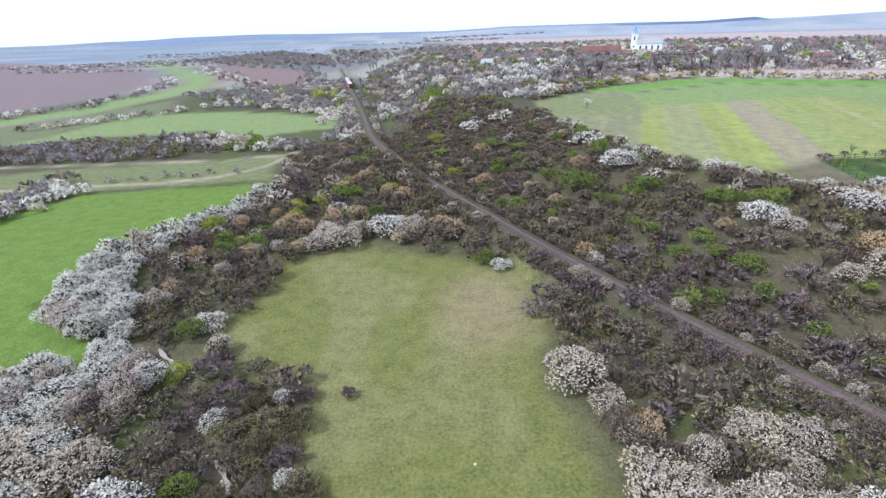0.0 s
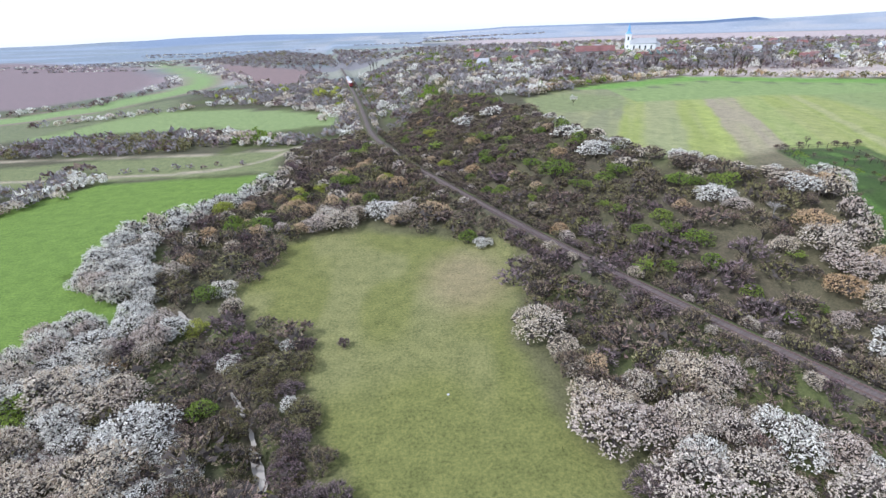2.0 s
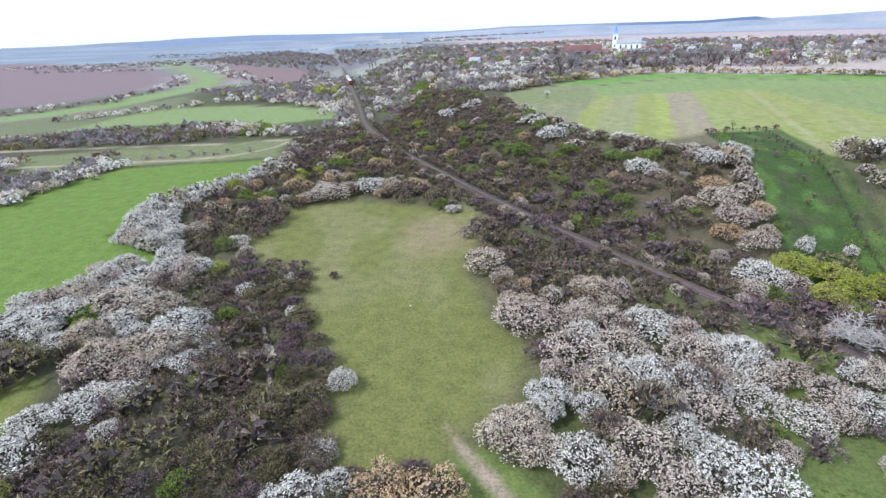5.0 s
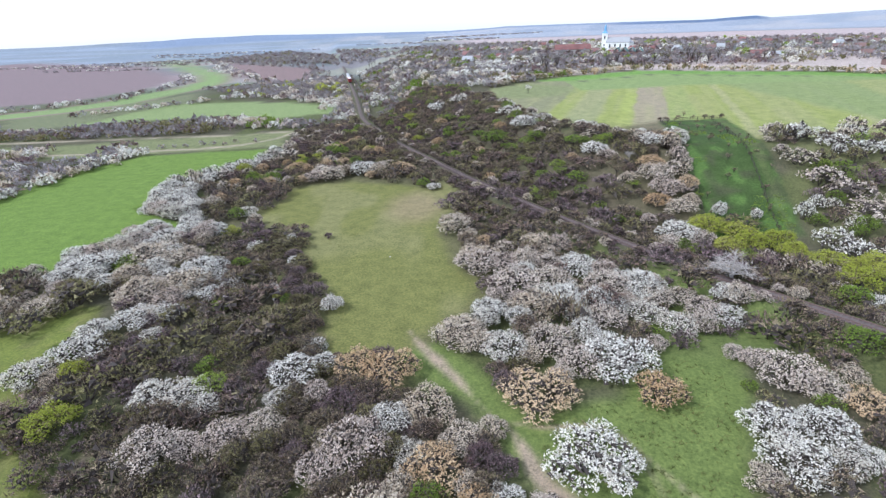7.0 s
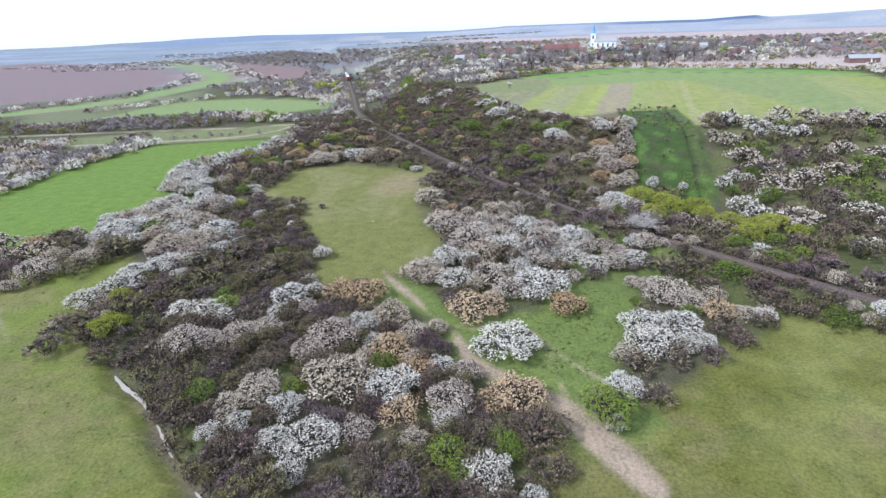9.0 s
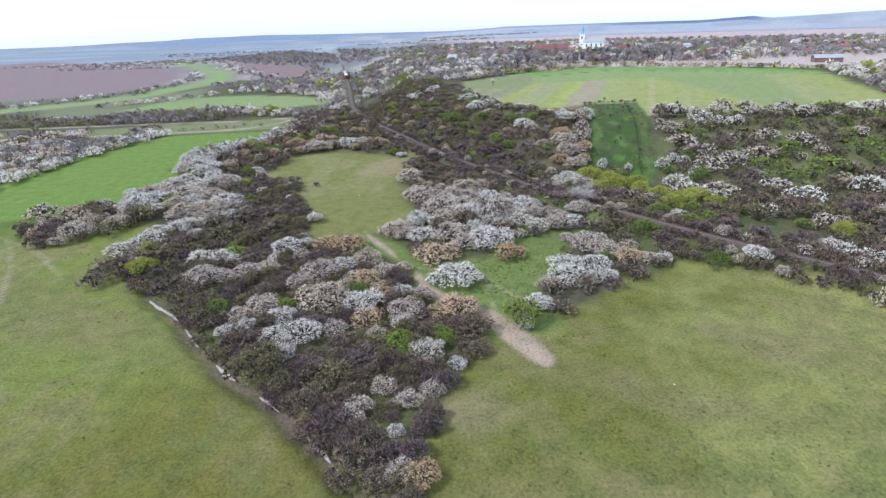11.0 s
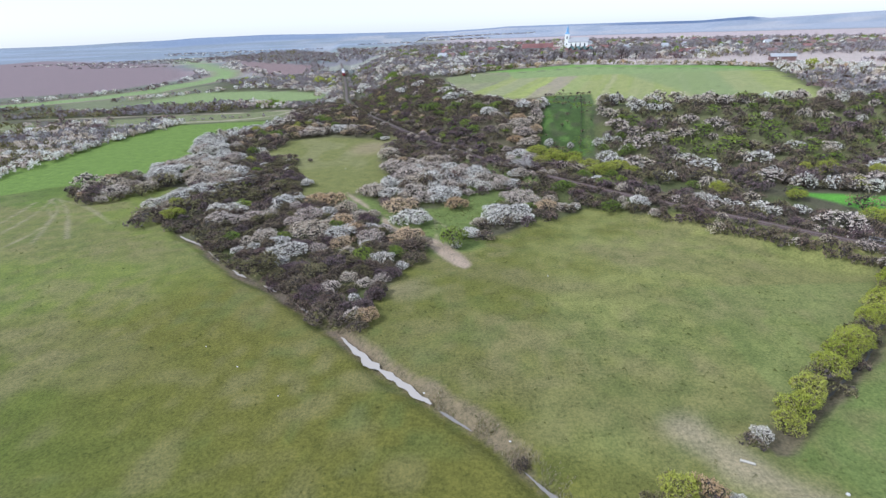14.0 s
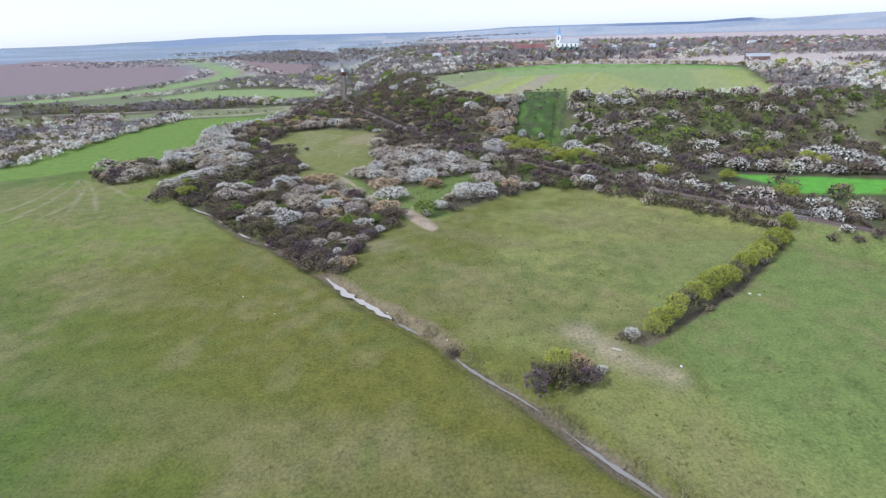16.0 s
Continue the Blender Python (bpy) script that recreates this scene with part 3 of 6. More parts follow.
# ---- water in the ditches ----
M_WATER, an, al, ab = mat("milky_sky_glare_water")
# silty water, its base colour paled further to stand for reflected sky
ab.inputs["Base Color"].default_value = (0.40, 0.36, 0.32, 1)
ab.inputs["Roughness"].default_value = 0.06
ab.inputs["IOR"].default_value = 1.33
a_geo = an.new("ShaderNodeNewGeometry")
a_ns = noise_node(an, al, 1.8, 4, 0.5, a_geo.outputs["Position"])
a_bp = an.new("ShaderNodeBump")
a_bp.inputs["Strength"].default_value = 0.3
a_bp.inputs["Distance"].default_value = 0.05
al.new(a_ns.outputs["Fac"], a_bp.inputs["Height"])
al.new(a_bp.outputs[0], ab.inputs["Normal"])


M_WATER_DARK = M_WATER.copy()
M_WATER_DARK.name = "dark_ditch_water"
M_WATER_DARK.node_tree.nodes["Principled BSDF"].inputs["Base Color"].default_value = (0.10, 0.095, 0.085, 1)

M_WATER_DULL = M_WATER.copy()
M_WATER_DULL.name = "dull_trickle_water"
M_WATER_DULL.node_tree.nodes["Principled BSDF"].inputs["Base Color"].default_value = (0.24, 0.22, 0.20, 1)


def ditch_water(line, half, z, label, material=M_WATER):
    p = resample(line, 0.5)
    ends = np.sin(np.linspace(0.06, 3.08, len(p))) ** 0.5
    w, w2 = (half * ends * np.clip(1.5 * vnoise(p[:, 0], p[:, 1], 2.2, a) + 0.9 * vnoise(p[:, 0], p[:, 1], 0.8, b) - 0.35, 0.05, 2) for a, b in ((61, 62), (63, 64)))
    v, f = ribbon(p, [-w, 0 * w, w2], [z, z, z])
    return tagged(new("water", fast_mesh("water", v, f, [material])), label, "water", kind="structure")


def stretch(line, a, b):
    """The part of a line between the points nearest to two plan points."""
    i, j = (int(np.argmin(np.hypot(line[:, 0] - q[0] * K, line[:, 1] - q[1] * K))) for q in (a, b))
    return line[min(i, j):max(i, j) + 1]


DITCH_FINE = resample(DITCH, 0.5)
for a, b, half in (((-55, 77), (-47, 68), 0.5), ((-33, 50), (-28, 43), 0.5), ((-27, 42), (-19, 18), 0.6), ((-34, -25), (-22, -35), 0.36), ((-20, -38), (-14, -45), 0.3), ((-8, -50), (-2, -55), 0.28), ((4, -58), (9, -62), 0.28), ((14, -67), (20, -74), 0.3), ((27, -81), (46, -100), 0.72)):
    ditch_water(stretch(DITCH_FINE, a, b), half, -0.46, "still pale water in a muddy ditch")
for a, b in (((47, -101), (52, -106)), ((58, -113), (72, -128)), ((74, -131), (86, -144)), ((88, -147), (125, -194))):
    ditch_water(stretch(DITCH_FINE, a, b), 0.26, -0.80, "narrow trickle of water in a grassy ditch", M_WATER_DULL)
ditch_water(resample(DITCH2, 0.5)[8:], 0.3, -0.62, "dark water in a ditch under willows", M_WATER_DARK)

# ---- railway ----
track = tagged(new("railway_track"), "single rusty railway track on a low overgrown bank", "railway track", kind="structure")
fine = resample(RAIL, 1.5)
v, f = ribbon(fine, [-1.2, -0.9, 0, 0.9, 1.2], [RAIL_Z - 0.2, RAIL_Z + 0.18, RAIL_Z + 0.2, RAIL_Z + 0.18, RAIL_Z - 0.2])
v[:, 2] += 0.06 * (vnoise(v[:, 0], v[:, 1], 1.3, 71) - 0.5)
ballast = new("ballast", fast_mesh("ballast", v, f, [M_BALLAST]))
ballast.parent = track
for s in (-0.75, 0.75):
    prof = [(-0.07, 0), (-0.03, 0.03), (-0.035, 0.16), (0.035, 0.16), (0.03, 0.03), (0.07, 0)]
    v, f = ribbon(fine, [s + a for a, _ in prof], [RAIL_Z + 0.22 + h for _, h in prof])
    rail = new("rail", fast_mesh("rail", v, f, [M_RAIL]))
    rail.parent = track

# ---- plants ----


def spread(g, n):
    d = g.normal(size=(n, 3))
    return d / (np.linalg.norm(d, axis=1)[:, None] + 1e-9)


def blades(g, pos, along, length, width, face=None):
    """Triangles that taper along a direction, from about pos; face is the way that they roughly look."""
    side = np.cross(along, spread(g, len(pos)) if face is None else face + 0.7 * spread(g, len(pos)))
    side /= np.linalg.norm(side, axis=1)[:, None] + 1e-9
    length, width = np.asarray(length).reshape(-1, 1), np.asarray(width).reshape(-1, 1)
    a = pos - along * length * 0.4
    return np.stack([a - side * width / 2, a + side * width / 2, pos + along * length * 0.6], 1)


def limb(a, b, ra, rb):
    """A three-sided tapered stem."""
    a, b = np.asarray(a, float), np.asarray(b, float)
    d = b - a
    d /= np.linalg.norm(d) + 1e-9
    s = np.cross(d, (0.31, 0.87, 0.2))
    s /= np.linalg.norm(s) + 1e-9
    t = np.cross(d, s)
    ring = [(math.cos(k * 2.0944), math.sin(k * 2.0944)) for k in range(3)]
    pa, pb = [a + ra * (c * s + q * t) for c, q in ring], [b + rb * (c * s + q * t) for c, q in ring]
    out = []
    for k in range(3):
        m = (k + 1) % 3
        out += [(pa[k], pa[m], pb[m]), (pa[k], pb[m], pb[k])]
    return out


def lobes_of(g, count, tall):
    ang = np.arange(count) * 2.4 + g.uniform(-0.5, 0.5, count)
    rad = np.sqrt((np.arange(count) + 0.3) / count) * g.uniform(0.58, 0.78, count)
    size = g.uniform(0.24, 0.40, count)
    z = np.maximum(tall * (1.02 * np.sqrt(1 - (rad * 0.98) ** 2)) - size + g.normal(size=count) * 0.06, size * 0.5)
    return np.c_[rad * np.cos(ang), rad * np.sin(ang), z], size


def shell(g, lobes, size, n, low=-0.35):
    """Points on the outer skin of a group of lobes, and their outward ways."""
    k = g.integers(0, len(lobes), n * 3)
    d = spread(g, n * 3)
    keep = d[:, 2] > low
    k, d = k[keep], d[keep]
    p = lobes[k] + d * (size[k] * g.uniform(0.64, 1.16, len(k)))[:, None]
    gap = np.linalg.norm(p[:, None] - lobes[None], axis=2) / size[None]
    gap[np.arange(len(k)), k] = 9
    ok = (gap.min(1) > 0.8) & (p[:, 2] > 0.08)
    return p[ok][:n], d[ok][:n]


def shrub_shape(seed, leaf, n_leaf, n_twig, n_core, tall=0.95, leaf_len=0.15, leaf_wide=0.062, fine=1.0, bark=BARK_AND_SHADE, core=BARK_AND_SHADE, dark=0.5):
    """Triangles of a shrub one unit in radius: stems, and a domed crown with the material of each triangle."""
    g = np.random.default_rng(seed)
    lobes, size = lobes_of(g, int(g.integers(11, 17)), tall)
    stems = []
    for c, s in zip(lobes[::2], size[::2]):
        foot = np.array([c[0] * 0.15, c[1] * 0.15, -0.08])
        knee = foot + (c - foot) * 0.5 + g.normal(size=3) * 0.05
        stems += limb(foot, knee, 0.03, 0.02) + limb(knee, c + (0, 0, s * 0.6), 0.02, 0.006)
    crown, ids = [], []
    if n_leaf:
        p, d = shell(g, lobes, size, n_leaf)
        flat = leaf in (PETAL, FADED, RUST, GREEN, YELLOW)
        w = spread(g, len(p)) * (1.0 if flat else 0.8) + d * (0.35 if flat else 0.7) + p * 0.35 + np.array([0, 0, 0.3])
        w /= np.linalg.norm(w, axis=1)[:, None]
        crown.append(blades(g, p, w, fine * leaf_len * g.uniform(0.5, 1.4, len(p)), fine * leaf_wide * g.uniform(0.6, 1.4, len(p)), d + np.array([0, 0, 0.4]) if flat else None))
        ids.append(np.full(len(p), leaf))
    if n_twig:
        p, d = shell(g, lobes, size * 1.02, n_twig)
        w = d + p * 0.7 + spread(g, len(p)) * 0.4 + np.array([0, 0, 0.25])
        w /= np.linalg.norm(w, axis=1)[:, None]
        crown.append(blades(g, p, w, fine ** 0.35 * g.uniform(0.13, 0.28, len(p)), fine ** 1.25 * g.uniform(0.010, 0.022, len(p))))
        ids.append(np.full(len(p), leaf if leaf == MAUVE else TWIG))
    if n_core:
        # the deeper layer, near black by default, is painted shade inside the crown
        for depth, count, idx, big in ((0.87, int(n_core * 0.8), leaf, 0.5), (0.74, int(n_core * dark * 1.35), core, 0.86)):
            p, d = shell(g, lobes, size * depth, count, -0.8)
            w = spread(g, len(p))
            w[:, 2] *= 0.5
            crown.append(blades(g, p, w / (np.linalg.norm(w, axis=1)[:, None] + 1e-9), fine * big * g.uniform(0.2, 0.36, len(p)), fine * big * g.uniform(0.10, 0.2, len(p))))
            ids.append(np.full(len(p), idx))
    stems = np.array(stems)
    return stems, np.full(len(stems), bark), np.concatenate(crown), np.concatenate(ids)


def tree_shape(seed, leaf, n_leaf, n_twig, tall=2.6, bark=BARK_AND_SHADE, leaf_len=0.2):
    """A small tree one unit in crown radius: tapered trunk, limbs, branches and an open crown."""
    g = np.random.default_rng(seed)
    stems = limb((0, 0, -0.1), (0.05, 0.02, tall * 0.3), 0.09, 0.065)
    fork = np.array((0.05, 0.02, tall * 0.3))
    tips = []
    for k in range(7):
        a = k * 0.9 + g.uniform(-0.3, 0.3)
        r = g.uniform(0.3, 0.75)
        knee = fork + np.array((math.cos(a) * r * 0.55, math.sin(a) * r * 0.55, tall * g.uniform(0.12, 0.26)))
        tip = knee + np.array((math.cos(a) * r * 0.6, math.sin(a) * r * 0.6, tall * g.uniform(0.14, 0.34)))
        stems += limb(fork, knee, 0.05, 0.032) + limb(knee, tip, 0.032, 0.008)
        for _ in range(4):
            b = knee + (tip - knee) * g.uniform(0.1, 0.8)
            e = b + np.array((*g.normal(size=2) * 0.28, abs(g.normal()) * 0.25 + 0.08))
            stems += limb(b, e, 0.018, 0.005)
            tips.append(e)
        tips.append(tip)
    tips = np.array(tips)
    crown, ids = [], []
    for n, idx in ((n_leaf, leaf), (n_twig, TWIG if bark == BARK_AND_SHADE else PALE)):
        if not n:
            continue
        c = tips[g.integers(0, len(tips), n)]
        d = spread(g, n)
        p = c + d * g.uniform(0.02, 0.3, n)[:, None]
        w = d + np.array([0, 0, 0.5]) + (p - fork) * 0.5
        w /= np.linalg.norm(w, axis=1)[:, None]
        thin = idx in (TWIG, PALE)
        crown.append(blades(g, p, w, (0.4 if thin else leaf_len) * g.uniform(0.6, 1.3, n), (0.028 if thin else leaf_len * 0.55) * g.uniform(0.7, 1.4, n)))
        ids.append(np.full(n, idx))
    stems = np.array(stems)
    return stems, np.full(len(stems), bark), np.concatenate(crown), np.concatenate(ids)


# shapes of each kind: near, middle and far
KINDS = {}


def kind(key, name, label, category, shapes):
    KINDS[key] = dict(name=name, label=label, category=category, shapes=shapes, meshes={})


def shrub_kind(key, name, label, leaf, n_leaf, n_twig, n_core, **more):
    s = 100 * len(KINDS)
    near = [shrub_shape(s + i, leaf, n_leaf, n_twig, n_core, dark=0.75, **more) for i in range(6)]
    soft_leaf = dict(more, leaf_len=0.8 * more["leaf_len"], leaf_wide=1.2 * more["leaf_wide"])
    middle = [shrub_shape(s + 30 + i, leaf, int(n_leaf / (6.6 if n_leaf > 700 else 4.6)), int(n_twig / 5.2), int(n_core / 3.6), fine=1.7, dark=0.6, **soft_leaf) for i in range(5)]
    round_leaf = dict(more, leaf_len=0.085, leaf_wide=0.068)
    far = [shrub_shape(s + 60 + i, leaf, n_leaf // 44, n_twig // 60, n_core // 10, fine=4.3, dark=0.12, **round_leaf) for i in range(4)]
    kind(key, name, label, "shrub", (near, middle, far))


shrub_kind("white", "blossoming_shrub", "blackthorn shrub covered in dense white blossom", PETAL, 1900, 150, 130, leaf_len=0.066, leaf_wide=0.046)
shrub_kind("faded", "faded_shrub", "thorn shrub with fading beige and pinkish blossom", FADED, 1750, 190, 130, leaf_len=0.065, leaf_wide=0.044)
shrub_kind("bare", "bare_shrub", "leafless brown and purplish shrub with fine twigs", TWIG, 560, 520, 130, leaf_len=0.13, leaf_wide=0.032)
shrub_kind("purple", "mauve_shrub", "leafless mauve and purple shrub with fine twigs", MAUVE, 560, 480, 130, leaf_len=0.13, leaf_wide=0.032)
shrub_kind("rust", "rusty_shrub", "rounded shrub with rusty orange-brown buds", RUST, 1100, 160, 120, leaf_len=0.09, leaf_wide=0.052)
shrub_kind("green", "leafing_shrub", "shrub in fresh bright green leaf", GREEN, 1150, 90, 110, leaf_len=0.082, leaf_wide=0.05, tall=1.1)
shrub_kind("olive", "budding_shrub", "shrub just budding in dull olive green", OLIVE, 760, 330, 120, leaf_len=0.12, leaf_wide=0.04)
shrub_kind("yellow", "willow_shrub", "willow shrub in bright yellow-green young leaf", YELLOW, 1500, 70, 130, core=OLIVE, tall=1.15, leaf_len=0.08, leaf_wide=0.042)
for key, name, label, leaf, nl, nt, bark in (
        ("whitetree", "blossoming_tree", "small fruit tree in white blossom", PETAL, 620, 90, BARK_AND_SHADE),
        ("greytree", "bare_tree", "small leafless tree with pale grey branches", PALE, 0, 520, PALE),
        ("browntree", "leafless_tree", "tall leafless brown tree with fine twigs", TWIG, 0, 430, BARK_AND_SHADE),
        ("greentree", "leafing_tree", "slender tree in fresh bright green leaf", GREEN, 420, 100, BARK_AND_SHADE)):
    tall = {"whitetree": 2.3, "greytree": 2.0, "browntree": 2.5, "greentree": 2.6}[key]
    kind(key, name, label, "tree", ([tree_shape(900 + 10 * len(KINDS) + i, leaf, nl, nt, tall, bark, 0.17) for i in range(4)],
                                    [tree_shape(930 + 10 * len(KINDS) + i, leaf, nl // 2, nt // 2, tall, bark, 0.24) for i in range(3)],
                                    [tree_shape(960 + 10 * len(KINDS) + i, leaf, nl // 6, nt // 5, tall, bark, 0.42) for i in range(3)]))

PLANTS = []  # key, x, y, radius, tall, yaw, near


def clearances(x, y, rad):
    ok = dist_line(x, y, RAIL)[0] > 1.2 + 0.5 * rad
    ok &= dist_line(x, y, PATH)[0] > 1.6 + 0.6 * rad
    ok &= dist_line(x, y, PATH2)[0] > 1.0 + 0.6 * rad
    ok &= inside(x, y, ORCHARD) < -0.3 * rad
    return ok


def scatter(poly, gap, mix, size, near=True, bare_spots=0.0, seed=1, tall=(1.05, 1.45), spot=14):
    """Plants in a polygon about gap apart; mix: kind and weight; size: smallest and largest radius."""
    g = np.random.default_rng(seed)
    lo, hi = poly.min(0), poly.max(0)
    xs, ys = np.meshgrid(np.arange(lo[0], hi[0], gap), np.arange(lo[1], hi[1], gap * 0.87))
    xs = xs + (np.arange(xs.shape[0]) % 2 * gap / 2)[:, None]
    x, y = xs.ravel() + g.uniform(-0.45, 0.45, xs.size) * gap, ys.ravel() + g.uniform(-0.45, 0.45, xs.size) * gap
    rad = size[0] + (size[1] - size[0]) * g.uniform(size=len(x)) ** 1.6
    ok = (inside(x, y, poly) > 0.15 * rad) & clearances(x, y, rad) & (dist_line(x, y, DITCH)[0] > 0.2 + 0.3 * rad)
    if bare_spots:
        ok &= vnoise(x, y, spot, seed + 300) > bare_spots
    x, y, rad = x[ok], y[ok], rad[ok]
    names, weight = [k for k, _ in mix], np.array([w for _, w in mix], float)
    # neighbours tend to be alike
    r = (0.45 * vnoise(x, y, 10, seed + 500) + 0.55 * g.uniform(size=len(x))) if near else (0.7 * vnoise(x, y, 28, seed + 500) + 0.3 * g.uniform(size=len(x)))
    r = np.argsort(np.argsort(r)) / max(1, len(r))
    swap = g.permutation(len(names))
    cum = np.cumsum(weight[swap] / weight.sum())
    for i in range(len(x)):
        key = names[swap[min(int(np.searchsorted(cum, r[i])), len(names) - 1)]]
        PLANTS.append((key, x[i], y[i], rad[i], rad[i] * g.uniform(*tall), g.uniform(0, 6.283), near))


def row(line, gap, keys, size, near=True, seed=1, width=1.5, tall=(1.05, 1.4)):
    """Plants along a line."""
    g = np.random.default_rng(seed)
    p = resample(np.asarray(line), gap)
    for q in p:
        rad = g.uniform(*size)
        a = q + g.normal(size=2) * width
        if inside(a[:1], a[1:], ORCHARD)[0] > 0:
            continue
        PLANTS.append((keys[int(g.integers(len(keys)))], a[0], a[1], rad, rad * g.uniform(*tall), g.uniform(0, 6.283), near))


def single(key, x, y, rad, tall=None, near=True):
    PLANTS.append((key, x * K, y * K, rad, (tall or rad) * 1.3, (x * 7.3 + y * 3.1) % 6.283, near))


FOUND = []


def place(key, *spots):
    """Plants of one kind: x, y, radius and height of each, in metres; placed, widened and shifted south to fit the
    camera's view.
    """
    for i, (x, y, rad, tall) in enumerate(spots):
        FOUND.append((key, x, y - 1.5, min(1.24 * rad, 4.9 if key in ("bare", "purple", "olive") else 5.9), min(1.04 * tall, 4.6), (i * 2.4 + x) % 6.28, True))


# southern tip of the thicket
place("olive", (1.9, -43.8, 4.1, 4.4), (13.2, -45.5, 2.8, 2.7))
place("faded", (17.6, -52.1, 2.2, 2.1), (20.9, -47.6, 2, 1.9), (24.3, -50.3, 1.8, 1.7), (27.4, -48.2, 1.7, 1.6))
place("white", (23.1, -56, 1.1, 1.6), (26.6, -40.1, 2.6, 2.6), (31, -43.1, 1.4, 1.6))
place("green", (28.6, -35.3, 1.9, 1.8), (22, -37.2, 2.3, 2.2))
place("purple", (9.1, -42.7, 2.3, 2.1), (14.7, -54.2, 2.6, 2.4))
place("bare", (18.1, -60.5, 3.2, 3), (21.7, -63.3, 2.3, 2.2), (11.2, -50.5, 2.7, 2.6), (33.7, -34.1, 3.2, 3), (30.9, -27.9, 2.8, 2.7), (16.4, -41.9, 3, 2.8), (11.7, -54.7, 2.1, 2), (22.3, -59.3, 1.8, 1.7))
# middle of the thicket
place("white", (-25.4, -3.3, 3.5, 3.4), (-20.3, -3.4, 2.8, 2.6), (-8.2, -32.6, 1.5, 1.6), (-5, -30.8, 1.7, 1.6), (0.5, -28.8, 2.4, 2.3), (5.8, -34.5, 3.1, 2.9), (0.9, -34.6, 2.2, 2.1), (3.9, -39.2, 2, 1.9), (14.5, -25.8, 3.4, 3.3), (7.7, -9.1, 2.6, 2.5), (10.5, -14.6, 2.1, 2), (-7.2, 0, 3.4, 3.2))
place("green", (-18.3, -2, 2.4, 2.3), (-12.5, -25.5, 2.1, 2), (0.2, -24.7, 1.7, 1.6))
place("faded", (-20.1, -13.8, 3.6, 3.4), (-16.4, -12.6, 2.2, 2.1), (-12.4, -11.7, 2.9, 2.8), (-3.8, -25.3, 3, 2.8), (-6.8, -28.4, 2.4, 2.3), (6.8, -24.5, 4.7, 4.4), (4.2, -13.4, 4, 3.8), (12.6, -7.1, 3.3, 3.1), (16.7, -12.5, 2.5, 2.4), (0.7, -16.8, 2.8, 2.6), (17.8, -34.4, 1.7, 1.6), (10.5, -32.9, 2.2, 2.1))
place("faded", (-8.2, -9.6, 2.5, 2.4))
place("olive", (-15.9, -21, 2.2, 2.1), (17.8, -38.4, 2.4, 2.3), (-22.8, -21.4, 2.2, 2.1), (-12.5, -33.5, 1.7, 1.6), (-8.6, -37, 1.8, 1.7))
place("purple", (1.1, -6, 2.8, 2.6), (4.4, -28.8, 1.6, 1.6))
place("rust", (1.7, 1.2, 3.3, 3.2), (7.4, 0.2, 3.6, 3.4), (13.5, -16.8, 3.2, 3), (15.7, -30.2, 2.6, 2.4))
place("bare", (13.2, -37.9, 2.6, 2.5), (-4.9, -19.5, 2.7, 2.5), (-22.9, -15.9, 3.3, 3.1), (-1.7, -36, 2.5, 2.4), (-12, -5.8, 3.1, 3), (10.1, -44.5, 2.5, 2.4))
# path side
place("white", (20.9, -20.9, 2, 1.9), (31.2, -16.5, 5.2, 3.4), (46.3, -27, 2.1, 2), (42.6, -33.5, 1.1, 2.3), (24, 4.7, 3.5, 3.4), (39.8, 0.8, 4.6, 4.4))
place("faded", (24.8, -22.4, 2.2, 2.1), (22.2, -28.8, 3.2, 3.1), (20.6, -10.8, 1.8, 2), (17.1, 9.5, 4.2, 2.6), (30.9, 5.7, 4, 3.8), (34.4, 1.1, 3.3, 3.1))
place("rust", (17.3, -22.2, 2.7, 2.5), (31.7, -28.2, 3.5, 3.3), (28.3, -28.2, 2.2, 2.1), (27.4, -5.4, 5.2, 3), (42.8, -5.8, 3.2, 3.1))
place("green", (29.3, -36.6, 1.8, 1.7), (23.2, -40.2, 1.7, 1.6), (41.9, -31.8, 3.1, 4))
place("bare", (32.9, -33.6, 2.9, 2.8), (33.6, -39.8, 2.3, 2.2), (26.2, -35, 2.5, 2.4), (30.1, -32.6, 2.2, 2.1), (49.2, -28.7, 2.4, 2.3))
# field corner
place("faded", (61.4, -3.2, 3.8, 3.6), (64, -5.8, 2.9, 2.7), (59.2, 0.5, 2.2, 2.1), (48.7, -19.3, 2, 1.9), (69.9, -3.1, 2.1, 2), (71.7, -9.6, 1.9, 1.8))
place("white", (54, -12.5, 3.4, 3.2), (59.8, -12.7, 3, 2.8), (53.3, -17.5, 3.5, 3.3), (60.9, -17.1, 2.1, 2), (45.8, -26.7, 2.4, 2.3), (74.7, -10.3, 1.8, 1.7))
place("bare", (49.5, -22, 2.6, 2.5), (55.2, -20.1, 2.7, 2.5), (69.9, -0.5, 2.6, 2.5), (67.1, -12.8, 2.2, 2.1), (76.5, -6.1, 2.4, 2.3))
place("rust", (67.4, -9.1, 2.7, 2.6))
place("green", (63.2, -8.5, 1.6, 1.6), (74.3, 0.5, 3.1, 2.9), (55.2, -5, 1, 1.6))
place("olive", (67.7, 3.2, 2.7, 2.6))
